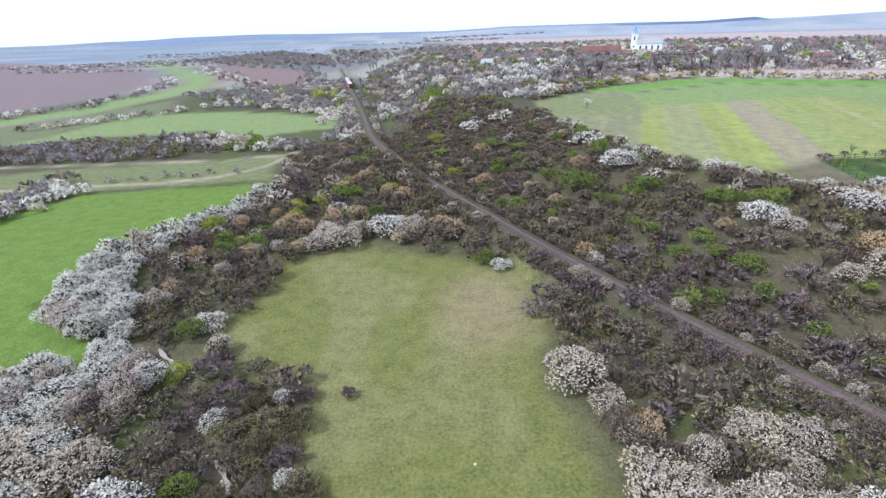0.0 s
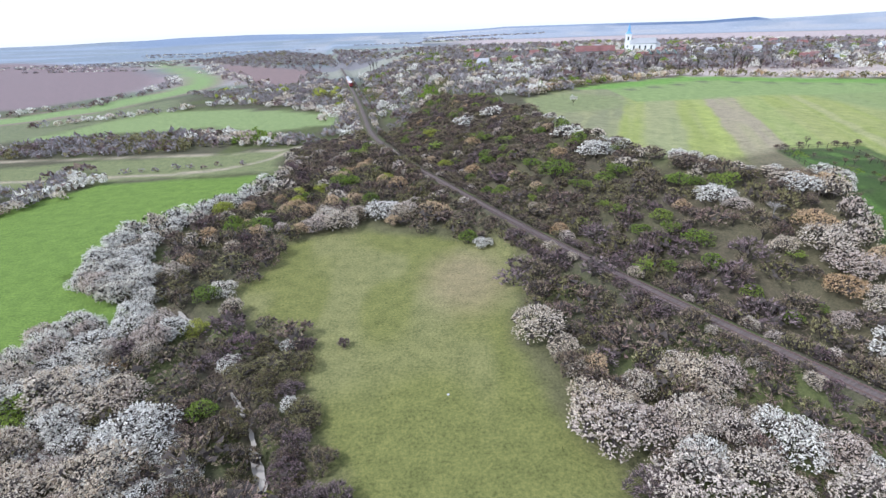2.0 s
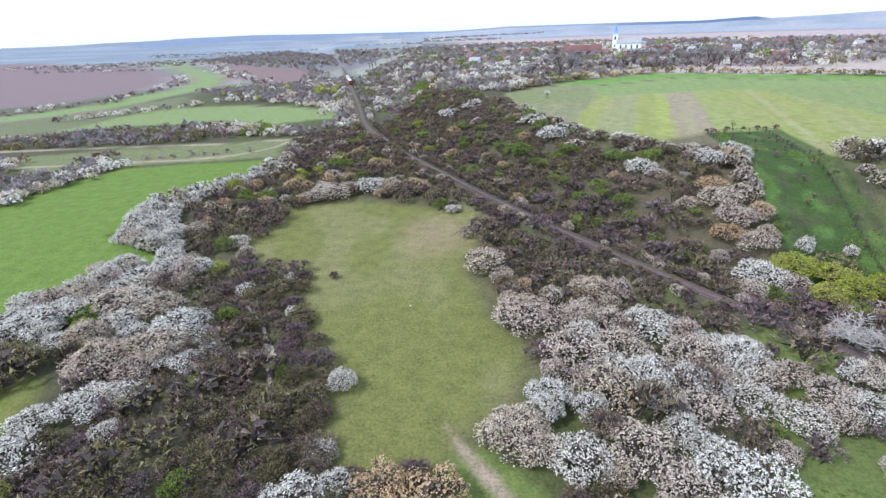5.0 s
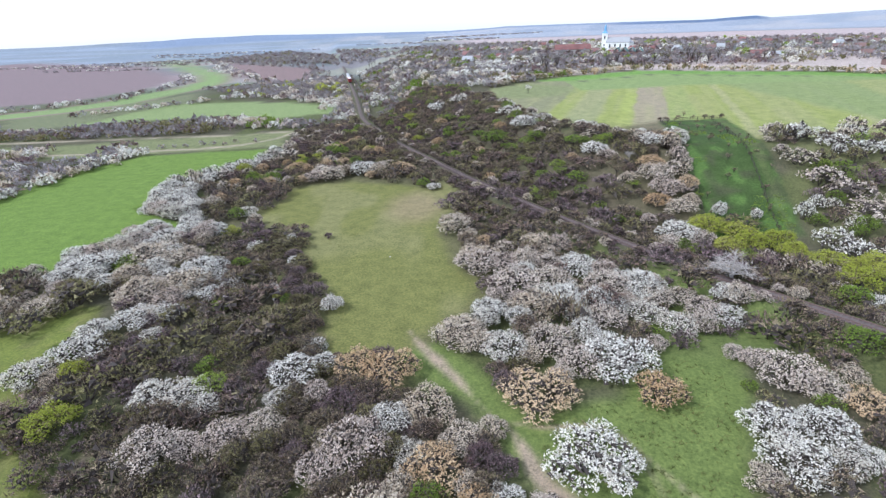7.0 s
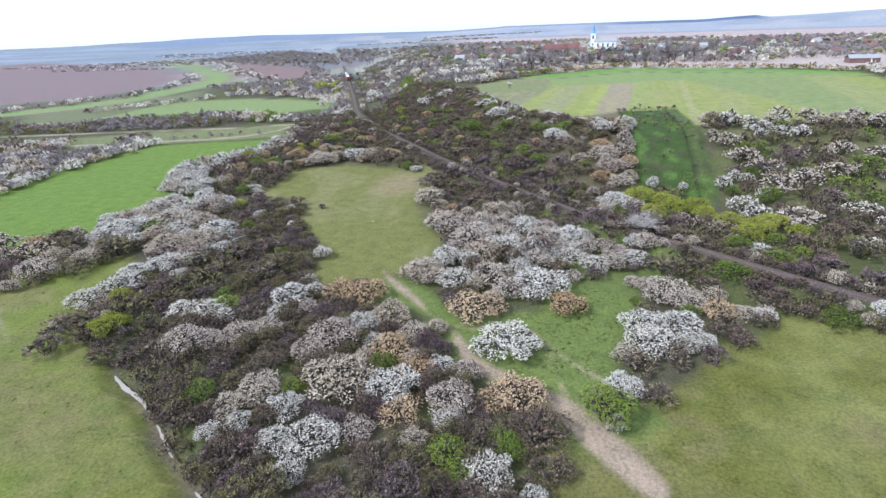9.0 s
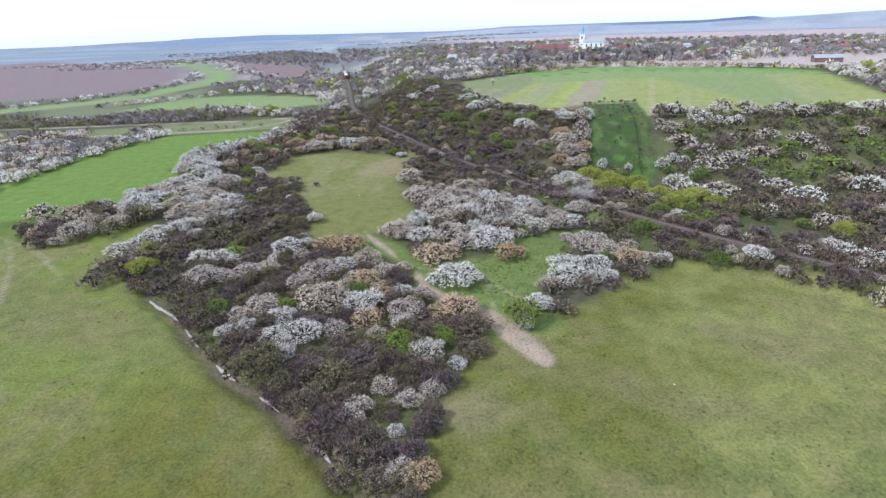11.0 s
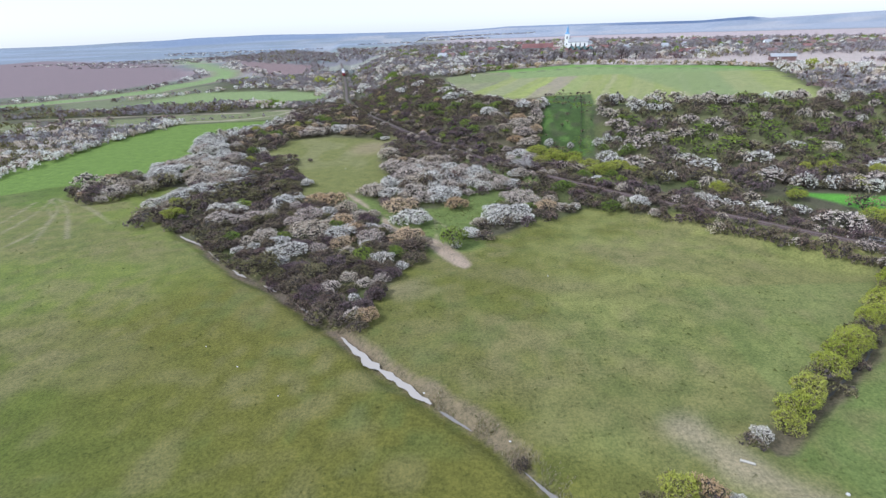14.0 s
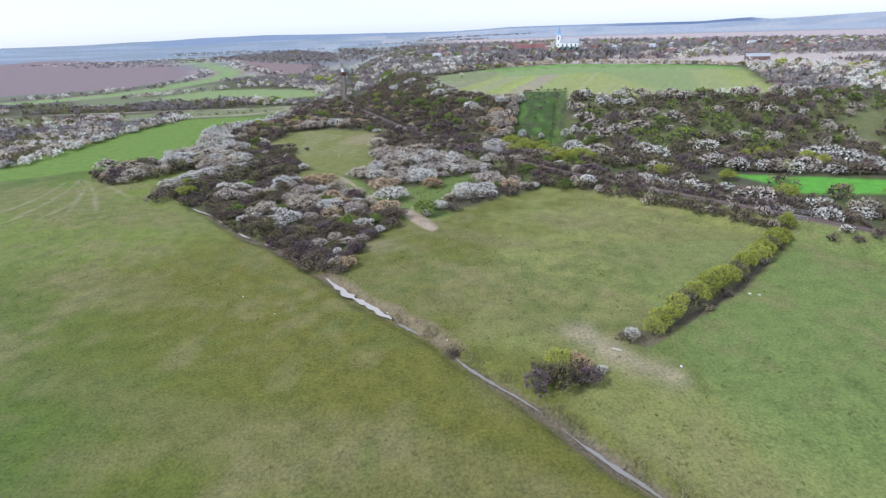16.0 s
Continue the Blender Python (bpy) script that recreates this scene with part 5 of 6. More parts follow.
scatter(plan((66, 50), (75, 36), (97, 8), (106, 14), (112, 28), (88, 46), (72, 62)), 3.6, [("bare", 26), ("olive", 38), ("faded", 28), ("green", 8)], (1.9, 3.2), seed=57)
# orchard plot
og = np.random.default_rng(48)
for r in range(11):
    for c in range(7):
        a, b = (r + 0.5) / 11, (c + 0.5) / 7
        q = (ORCHARD[0] * (1 - b) + ORCHARD[3] * b) * (1 - a) + (ORCHARD[1] * (1 - b) + ORCHARD[2] * b) * a + og.normal(size=2) * 0.7
        if og.uniform() < 0.62:
            PLANTS.append(("browntree" if og.uniform() < 0.75 else "olive", q[0], q[1], og.uniform(0.5, 1.0), og.uniform(0.6, 0.9), og.uniform(0, 6), True))
row(plan((105, 131), (118, 133), (133, 132)), 3.2, ["bare", "bare", "browntree"], (0.8, 1.3), seed=49, width=0.4)
# willows below the orchard
for kx, ky, kr in ((88, 41, 3.6), (92, 42, 3.4), (96, 39, 3.6), (101, 37, 3.4), (106, 35, 3.0), (84, 45, 2.8), (105, 30, 2.8), (111, 30, 2.6), (120, 22, 2.6)):
    single("yellow", kx, ky, kr, kr * 0.8)
single("greytree", 79, 23, 3.0, 2.4)
# scrub east of the orchard and along the valley
scatter(plan((114, 50), (126, 96), (150, 92), (200, 87), (300, 80), (300, 22), (240, 24), (176, 28), (126, 38)), 4.8, [("bare", 44), ("faded", 16), ("green", 24), ("white", 5), ("olive", 18)], (2.2, 3.6), seed=51, bare_spots=0.2)
row(plan((122, 94), (142, 92), (160, 90), (200, 87), (260, 84)), 3.4, ["white", "faded", "faded"], (2.8, 4.2), seed=52, width=2.4)
scatter(plan((72, 41), (84, 44), (104, 32), (126, 38), (176, 28), (300, 20), (300, -14), (214, -12), (184, -4), (162, 4), (150, -10), (162, -30), (196, -48), (300, -90), (300, -170), (230, -122), (180, -76), (142, -40), (112, -8), (92, 14)), 4.5, [("bare", 64), ("faded", 8), ("olive", 17), ("white", 5), ("yellow", 4), ("green", 4)], (2.0, 3.4), seed=53, bare_spots=0.12)
row(plan((164, 6), (186, -2), (214, -10), (300, -22)), 3.4, ["white", "faded", "bare", "bare"], (2.9, 4.5), seed=54, width=2.0)
for kx, ky, kr in ((163, -11, 2.8), (176, -22, 2.2), (188, -30, 2.2), (200, -36, 2.6), (154, -22, 2.2)):
    single("yellow", kx, ky, kr, kr * 0.9)
single("whitetree", 172, 33, 4.2, 3.0)
single("white", 161, -62, 2.6)
for kx, ky, kr in ((-79, 640, 3.2), (-75, 646, 3.0), (-84, 652, 2.8)):
    single("browntree", kx, ky, kr, kr * 1.5, near=False)
single("whitetree", -84, 560, 4.0, 3.0, near=False)
single("whitetree", 68, 226, 1.6, 1.3)
single("yellow", -112, 470, 4.5, 4.0, near=False)
single("yellow", -104, 455, 4.0, 4.0, near=False)
# plants that stand alone
single("white", 36, -23.5, 4.6, 3.0)
single("white", 33.5, -22, 3.6, 2.7)
single("white", 39, -22.5, 3.6, 2.6)
single("rust", 50.5, -9.5, 2.9, 2.7)
single("rust", 32.5, -8.5, 4.2, 3.6)
single("rust", 36.5, -7, 3.0, 2.6)
single("faded", 24, 5, 3.2, 2.4)
single("rust", 6, 0, 3.6, 2.4)
single("rust", 0, 1, 3.0, 2.2)
single("bare", 2, -6, 2.8, 2.2)
single("faded", 24, -14, 1.8, 1.5)
single("green", 48.5, -37, 3.4, 2.5)
single("white", 53.5, -33.5, 2.4, 2.0)
single("white", 51, -40, 1.5, 1.3)
single("yellow", -41, -14, 2.8, 2.8)
single("olive", 5, -57, 3.8, 3.1)
single("rust", 3.5, -55.5, 2.6, 3.2)
single("bare", 30, -79, 2.4, 1.6)
single("yellow", -45, 140, 2.6, 2.6)
single("olive", -41, 146, 2.8, 2.6)
single("yellow", -66, 136, 2.3, 2.0)
single("yellow", -18, 166, 2.0, 2.0)
single("white", 14.5, 105, 1.5, 1.2)
single("green", 10, 108, 2.0, 1.6)
single("rust", -16, 61, 1.3, 1.3)
single("greentree", 46, 77, 1.7, 1.5)
single("white", -7, 23, 1.9, 1.5)
single("yellow", -20, 28, 1.7, 1.5)
# willows along the side ditch
for i, q in enumerate(resample(plan((97, -107), (106, -99), (121, -88), (134, -77), (151, -61)), 3.6)):
    PLANTS.append(("yellow" if i % 5 != 3 else "olive", q[0], q[1], 2.2 + 1.0 * ((i * 37) % 10) / 10, 2.9 + 1.3 * ((i * 53) % 10) / 10, i * 1.7, True))
row(plan((100, -105), (124, -88), (148, -66)), 9.0, ["faded", "bare", "olive"], (1.0, 1.7), seed=56, width=0.8)
single("white", 92, -109, 1.5, 1.4)
single("bare", 90, -110, 1.6, 1.2)
single("bare", 72, -123, 2.6, 2.2)
single("olive", 76, -122.5, 3.0, 3.0)
single("bare", 80, -122, 2.6, 2.3)
single("yellow", 76, -119, 2.6, 2.7)
single("rust", 79, -119, 2.5, 2.6)
single("olive", 73, -120, 2.0, 2.0)
single("white", 83.5, -119, 1.0, 0.9)
single("bare", 58, -112, 1.3, 0.9)

# far belts of scrub, woods and hedges
scatter(plan((-158, 42), (-151, 122), (-140, 186), (-172, 216), (-237, 195), (-400, 170), (-400, 60), (-230, 50)), 5.2, [("faded", 20), ("bare", 62), ("white", 8), ("olive", 16)], (2.2, 3.6), near=False, seed=61, bare_spots=0.3, spot=30)
row(plan((-158, 44), (-153, 122), (-142, 184)), 2.6, ["white", "white", "faded"], (2.2, 3.2), near=False, seed=62, width=2.5)
scatter(SCRUB_N, 4.6, [("bare", 70), ("faded", 9), ("olive", 22), ("white", 4), ("green", 2)], (2.2, 3.7), near=False, seed=63, bare_spots=0.16, spot=25)
scatter(plan((-70, 206), (-68, 236), (-44, 262), (-36, 250), (-44, 214), (-56, 186)), 3.6, [("bare", 70), ("olive", 20), ("faded", 12)], (2.0, 3.2), seed=87, tall=(0.9, 1.2))
row(plan((-135, 196), (-105, 200), (-84, 204)), 5.5, ["bare"], (1.4, 2.2), near=False, seed=64, width=1.0)
row(plan((-72, 356), (-110, 392), (-178, 428), (-281, 330)), 3.6, ["bare", "bare", "white", "faded"], (2.2, 3.6), near=False, seed=65, width=4)
row(plan((-72, 320), (-70, 352), (-110, 395)), 2.6, ["white", "white", "faded"], (2.2, 3.2), near=False, seed=66, width=5)
scatter(plan((-62, 262), (-66, 310), (-72, 360), (-180, 430), (-260, 520), (-200, 545), (-150, 590), (-140, 640), (-84, 520), (-60, 400), (-42, 310), (-36, 262)), 6.4, [("bare", 76), ("faded", 9), ("white", 8), ("olive", 10), ("yellow", 3)], (2.4, 3.8), near=False, seed=67)
scatter(plan((-22, 252), (0, 302), (26, 266), (50, 250), (110, 303), (166, 330), (120, 380), (40, 420), (60, 470), (0, 620), (-90, 640), (-70, 480), (-40, 330)), 6.2, [("bare", 70), ("faded", 12), ("white", 7), ("olive", 12), ("green", 4)], (2.4, 3.8), near=False, seed=68)
row(plan((50, 256), (80, 288), (112, 306), (168, 331), (260, 280), (340, 196)), 2.4, ["faded", "olive", "olive", "faded", "rust"], (2.3, 3.3), near=False, seed=69, width=1.5)
scatter(plan((170, 370), (120, 420), (40, 470), (0, 640), (-80, 760), (60, 820), (300, 800), (560, 660), (760, 480), (560, 300), (420, 330)), 8.2, [("bare", 80), ("white", 8), ("faded", 8), ("olive", 12), ("green", 4)], (2.4, 4.0), near=False, seed=70, bare_spots=0.12, spot=70)
row(plan((-310, 430), (-318, 500), (-320, 560), (-345, 660), (-400, 760)), 5, ["bare", "bare", "white"], (2.5, 4.0), near=False, seed=71, width=5)
row(plan((-400, 330), (-340, 400), (-308, 440)), 5, ["bare", "white", "bare"], (2.5, 4.0), near=False, seed=72, width=6)
row(plan((-185, 550), (-240, 640), (-290, 720), (-380, 860), (-520, 1200)), 6, ["bare", "white", "faded", "bare"], (3.0, 4.6), near=False, seed=73, width=7)
row(plan((-150, 600), (-190, 780), (-210, 840), (-330, 960), (-530, 1215)), 6, ["bare", "bare", "bare"], (3.0, 4.4), near=False, seed=74, width=9)
scatter(plan((-620, 1260), (-200, 900), (-130, 820), (-60, 900), (-200, 1200), (-500, 1700)), 14, [("bare", 80), ("olive", 10)], (4.0, 6), near=False, seed=75)
scatter(plan((-160, 860), (0, 800), (40, 860), (0, 1000), (-300, 1150)), 16, [("bare", 50), ("white", 34), ("faded", 16)], (2.4, 4.2), near=False, seed=76, bare_spots=0.4, spot=120)
scatter(np.array([(60, 262), (110, 296), (150, 300), (200, 290), (262, 272), (250, 300), (200, 330), (120, 350), (70, 330)]), 6.2, [("bare", 70), ("browntree", 20), ("white", 12), ("faded", 10), ("olive", 6)], (2.6, 4.4), near=False, seed=78)
scatter(np.array([(24, 300), (60, 300), (110, 350), (100, 400), (40, 420), (6, 400)]), 6.5, [("white", 34), ("bare", 36), ("faded", 16), ("green", 8), ("olive", 14)], (2.4, 4.0), near=False, seed=79)
scatter(plan((302, 244), (246, 104), (300, 86), (440, 60), (560, 200), (420, 262)), 6.0, [("bare", 44), ("white", 22), ("faded", 22), ("olive", 10), ("yellow", 4)], (2.2, 3.8), near=False, seed=80, bare_spots=0.25, spot=40)

# tree lines and spinneys on the far plain
fg = np.random.default_rng(84)
for i in range(22):
    far_r, a0 = fg.uniform(900, 1700), radians(fg.uniform(-42, 10))
    cx, cy = far_r * math.sin(a0), far_r * math.cos(a0)
    half, turn = fg.uniform(70, 260), radians(fg.uniform(-22, 22))
    d = np.array((math.cos(turn), math.sin(turn))) * half
    row(np.array([(cx - d[0], cy - d[1]), (cx + d[0], cy + d[1])]), 6.0, ["bare", "bare", "bare", "bare", "white"], (3.0, 4.4), near=False, seed=300 + i, width=5, tall=(0.8, 1.0))

# low undergrowth that closes the thickets
scatter(plan((-44, 70), (-46, 46), (-54, 20), (-54, -8), (-43, -19), (-31, -27), (-13, -44), (6, -60), (18, -71), (27, -79), (32, -72), (39, -52), (40, -43), (36, -38), (26, -24), (14, -8), (6, 3), (-5, 4), (-9, 23), (-14, 33), (-20, 50), (-24, 63)), 2.7, [("bare", 50), ("olive", 40), ("purple", 12)], (1.2, 1.8), seed=85, tall=(0.9, 1.3))
scatter(plan((24, 98), (22, 72), (20, 60), (27, 40), (32, 20), (50, 12), (66, 6), (80, 8), (70, 28), (52, 54), (34, 88)), 2.8, [("bare", 60), ("olive", 26), ("purple", 14)], (1.2, 1.8), seed=86, tall=(0.9, 1.3))

# plants outside the camera's view from the end of its path are left out
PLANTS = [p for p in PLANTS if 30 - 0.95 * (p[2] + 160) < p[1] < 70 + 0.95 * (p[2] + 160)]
# between the plants that were placed one by one only low brown and olive growth stands
fx, fy, fr = (np.array([p[i] for p in FOUND]) for i in (1, 2, 3))
wx, wy = np.array([p[1] for p in PLANTS]), np.array([p[2] for p in PLANTS])
beside = dist_line(wx, wy, RAIL)
open_rail = (wy > 175) & (beside[0] < 2.0 + 0.9 * np.array([p[3] for p in PLANTS]))
known = (beside[1] < 0) & (wy < 62) & (wy > -72) & (wx > -58) & (wx < 84) & ~((wx < -36) & (wy > 28)) & ~((wx > 14) & (wy > 4) & (wy < 52))
draw = hash2(np.floor(wx * 9), np.floor(wy * 9), 83)
kept = []
for p, k_in, hide, d in zip(PLANTS, known, open_rail, draw):
    key, x, y, rad, tall, yaw, near = p
    if hide:
        continue
    if near:
        if k_in:
            key = "bare" if d < 0.44 else "olive" if d < 0.66 else "purple" if d < 0.74 else key
            tall *= min(rad, 2.3) / rad * 0.85
            rad = min(rad, 2.3)
        if np.any(np.hypot(fx - x, fy - y) < 0.5 * (fr + rad)):
            continue
    kept.append((key, x, y, rad, tall, yaw, near))
PLANTS = FOUND + kept
# some of the leafless shrubs are mauve, in groups
ax, ay = np.array([p[1] for p in PLANTS]), np.array([p[2] for p in PLANTS])
mauve = 0.55 * vnoise(ax, ay, 16, 81) + 0.45 * hash2(np.floor(ax * 7), np.floor(ay * 7), 82)
PLANTS = [(("purple" if p[0] == "bare" and m > 0.70 else p[0]), *p[1:]) for p, m in zip(PLANTS, mauve)]

# heights, in one go
PX, PY = np.array([p[1] for p in PLANTS]), np.array([p[2] for p in PLANTS])
PZ = height(PX, PY)


def plant_meshes(key, i):
    k = KINDS[key]
    if i not in k["meshes"]:
        st, sid, cr, cid = k["shapes"][0][i]
        made = []
        for nm, tri, ids in (("stems" if k["category"] == "shrub" else "trunk", st, sid), ("crown", cr, cid)):
            used = sorted(set(ids.tolist()))
            remap = np.array([used.index(a) if a in used else 0 for a in range(len(VEG))])
            made.append(fast_mesh(nm, tri.reshape(-1, 3), np.arange(len(tri) * 3).reshape(-1, 3), [VEG[a] for a in used], remap[ids]))
        k["meshes"][i] = made
    return k["meshes"][i]


# the plants nearest to what the camera passes stand as things; the rest are thickets
LIMIT = {"bare": 150, "purple": 70, "white": 165, "faded": 165, "olive": 130, "green": 75, "rust": 60, "yellow": 60, "whitetree": 20, "greytree": 5, "browntree": 40, "greentree": 30}
score = np.hypot(PX - 0.317 * (35 - np.minimum(PY, 35)), np.maximum(0, PY - 35))
taken = {k: 0 for k in KINDS}
loose = {}
for n in np.argsort(score):
    key, x, y, rad, tall, yaw, near = PLANTS[n]
    k = KINDS[key]
    if near and taken[key] < LIMIT[key]:
        taken[key] += 1
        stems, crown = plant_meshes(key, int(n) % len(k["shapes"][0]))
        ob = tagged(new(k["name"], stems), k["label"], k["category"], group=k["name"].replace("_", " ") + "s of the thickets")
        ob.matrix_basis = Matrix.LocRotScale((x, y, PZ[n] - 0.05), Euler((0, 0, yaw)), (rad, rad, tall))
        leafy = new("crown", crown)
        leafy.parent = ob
    else:
        level = 1 if near else 2
        loose.setdefault((key, level, int(n) % len(k["shapes"][level])), []).append(n)


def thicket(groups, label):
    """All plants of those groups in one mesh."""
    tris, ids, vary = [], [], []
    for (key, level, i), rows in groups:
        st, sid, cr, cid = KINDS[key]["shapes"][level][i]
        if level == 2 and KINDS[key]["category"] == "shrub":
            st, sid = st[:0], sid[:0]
        # far twigs and cores are paled for haze through their materials
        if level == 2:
            cid = np.where(cid == TWIG, HAZED, np.where(cid == BARK_AND_SHADE, TWIG, cid))
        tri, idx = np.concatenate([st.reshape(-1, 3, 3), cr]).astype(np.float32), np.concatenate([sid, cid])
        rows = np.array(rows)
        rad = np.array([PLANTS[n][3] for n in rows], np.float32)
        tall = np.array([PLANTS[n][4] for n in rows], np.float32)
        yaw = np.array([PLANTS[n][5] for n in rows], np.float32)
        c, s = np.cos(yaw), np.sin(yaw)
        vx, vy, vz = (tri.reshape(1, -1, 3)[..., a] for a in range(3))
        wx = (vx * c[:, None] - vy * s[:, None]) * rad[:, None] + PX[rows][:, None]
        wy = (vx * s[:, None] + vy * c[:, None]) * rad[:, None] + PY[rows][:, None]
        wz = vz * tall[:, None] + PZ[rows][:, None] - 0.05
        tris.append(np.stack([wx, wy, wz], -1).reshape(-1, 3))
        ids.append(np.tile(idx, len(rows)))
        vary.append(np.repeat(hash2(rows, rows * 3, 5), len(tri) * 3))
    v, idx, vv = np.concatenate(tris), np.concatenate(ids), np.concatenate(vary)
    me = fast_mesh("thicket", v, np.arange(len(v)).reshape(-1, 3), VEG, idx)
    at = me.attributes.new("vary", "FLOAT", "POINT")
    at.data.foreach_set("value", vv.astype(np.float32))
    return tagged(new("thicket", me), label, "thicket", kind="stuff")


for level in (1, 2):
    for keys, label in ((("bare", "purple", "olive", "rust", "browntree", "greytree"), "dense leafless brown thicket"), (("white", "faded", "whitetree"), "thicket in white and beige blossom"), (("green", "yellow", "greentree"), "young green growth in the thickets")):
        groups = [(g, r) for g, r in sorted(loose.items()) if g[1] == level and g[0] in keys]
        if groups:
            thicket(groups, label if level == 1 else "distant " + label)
print("plants", len(PLANTS), taken)

# ---- bridge over the side ditch ----


def rail_pose(s):
    """Place and heading on the railway, s metres from its southern end."""
    d = np.r_[0, np.cumsum(np.hypot(*np.diff(RAIL, axis=0).T))]
    x, y = np.interp(s, d, RAIL[:, 0]), np.interp(s, d, RAIL[:, 1])
    x2, y2 = np.interp(s + 1, d, RAIL[:, 0]), np.interp(s + 1, d, RAIL[:, 1])
    return x, y, math.degrees(math.atan2(y2 - y, x2 - x))


RAIL_D = np.r_[0, np.cumsum(np.hypot(*np.diff(RAIL, axis=0).T))]


def rail_station(x, y):
    """Metres along the railway to the point nearest to a plan point."""
    return float(RAIL_D[np.argmin(np.hypot(RAIL[:, 0] - x * K, RAIL[:, 1] - y * K))])


bs = rail_station(153, -58)
bx, by, ba = rail_pose(bs)
bridge = tagged(new("railway_bridge"), "short steel railway bridge with grey railings over a ditch", "bridge")
bridge.matrix_basis = pose(bx, by, 0, 0, 0, ba)
part("deck", box_bm(9.0, 4.2, 0.45, (0, 0, RAIL_Z - 0.62), 0.05), M_STEEL, bridge)
for s in (-1, 1):
    part("girder", box_bm(9.0, 0.25, 0.9, (0, s * 2.0, RAIL_Z - 1.1), 0.04), M_STEEL, bridge, "dark steel side girder")
    part("abutment", box_bm(1.1, 4.8, RAIL_Z + 0.5, (s * 4.6, 0, -1.1), 0.06), M_CONCRETE, bridge, "pale concrete abutment")
    for h in (0.55, 1.05):
        part("handrail", box_bm(9.0, 0.07, 0.07, (0, s * 2.15, RAIL_Z + h), 0.01), M_STEEL, bridge)
    for i in range(6):
        part("railing_post", box_bm(0.09, 0.09, 1.3, (-4.4 + i * 1.76, s * 2.15, RAIL_Z - 0.2), 0.01), M_STEEL, bridge)

# ---- fence round the orchard plot ----
fence = tagged(new("fence"), "dark wooden post and rail fence round a grassy orchard plot", "fence")
post_mesh = None
corners = [ORCHARD[0], ORCHARD[1], ORCHARD[2], ORCHARD[3]]
third = (ORCHARD[1] * 0.25 + ORCHARD[2] * 0.75, ORCHARD[0] * 0.25 + ORCHARD[3] * 0.75)
for a, b in ((corners[0], corners[1]), (corners[1], corners[2]), third):
    run = resample(np.array([a, b]), 2.6)
    hz = height(run[:, 0], run[:, 1])
    for i, (q, z) in enumerate(zip(run, hz)):
        if post_mesh is None:
            p0 = part("post", box_bm(0.11, 0.11, 1.5, (0, 0, -0.3), 0.02), M_BARK_AND_SHADE, fence)
            post_mesh = p0.data
            p0.location = (*q, z)
        else:
            p0 = new("post", post_mesh)
            p0.parent = fence
            p0.location = (*q, z)
        if i:
            o, zo = run[i - 1], hz[i - 1]
            for h in (0.45, 0.95):
                bm = bmesh.new()
                d = Vector((q[0] - o[0], q[1] - o[1], z - zo))
                m = Matrix.Translation(((q[0] + o[0]) / 2, (q[1] + o[1]) / 2, (z + zo) / 2 + h)) @ d.to_track_quat("X", "Z").to_matrix().to_4x4() @ Matrix.Diagonal((d.length, 0.04, 0.07, 1))
                bmesh.ops.create_cube(bm, size=1.0, matrix=m)
                part("bar", bm, M_BARK_AND_SHADE, fence)

# ---- train ----
ts = rail_station(-83, 487)
train = tagged(new("passenger_train"), "short red and white diesel train running away along the track", "train")
for i, (length, body_mat, lab) in enumerate(((16.5, M_RED, "dark red car with a pale roof"), (24, M_CREAM, "pale coach with a red band"), (24, M_CREAM, "pale coach with a red band"))):
    s0 = ts + sum((16.5, 24, 24)[:i]) + i * 0.8 + length / 2
    x, y, a = rail_pose(s0)
    car = new("car_body")
    bm = box_bm(length, 2.9, 2.7, (0, 0, 1.0), 0.22)
    me = bpy.data.meshes.new("car_body")
    bm.to_mesh(me)
    bm.free()
    me.materials.append(body_mat)
    bpy.data.objects.remove(car)
    car = new("car_body", me)
    car.parent = train
    car["label"] = lab
    car.matrix_basis = pose(x, y, RAIL_Z + 0.3, 0, 0, a)
    part("roof", box_bm(length - 0.3, 2.5, 0.35, (0, 0, 3.65), 0.15), M_CREAM if i < 1 else M_TIN_GREY, car)
    for s in (-1, 1):
        part("band", box_bm(length - 0.8, 0.03, 0.7, (0, s * 1.455, 1.25)), M_CREAM if i < 1 else M_RED, car)
        for w in range(int(length / 3)):
            part("window", box_bm(1.7, 0.04, 0.9, (-length / 2 + 1.7 + w * 3.0, s * 1.455, 2.35)), M_GLASS_DARK, car)
        part("bogie", box_bm(3.0, 2.2, 0.8, (s * (length / 2 - 3.2), 0, 0.15), 0.1), M_BARK_AND_SHADE, car)
    part("end_window", box_bm(0.05, 1.9, 0.8, (-length / 2 - 0.005, 0, 2.5)), M_GLASS_DARK, car)

# ---- village ----


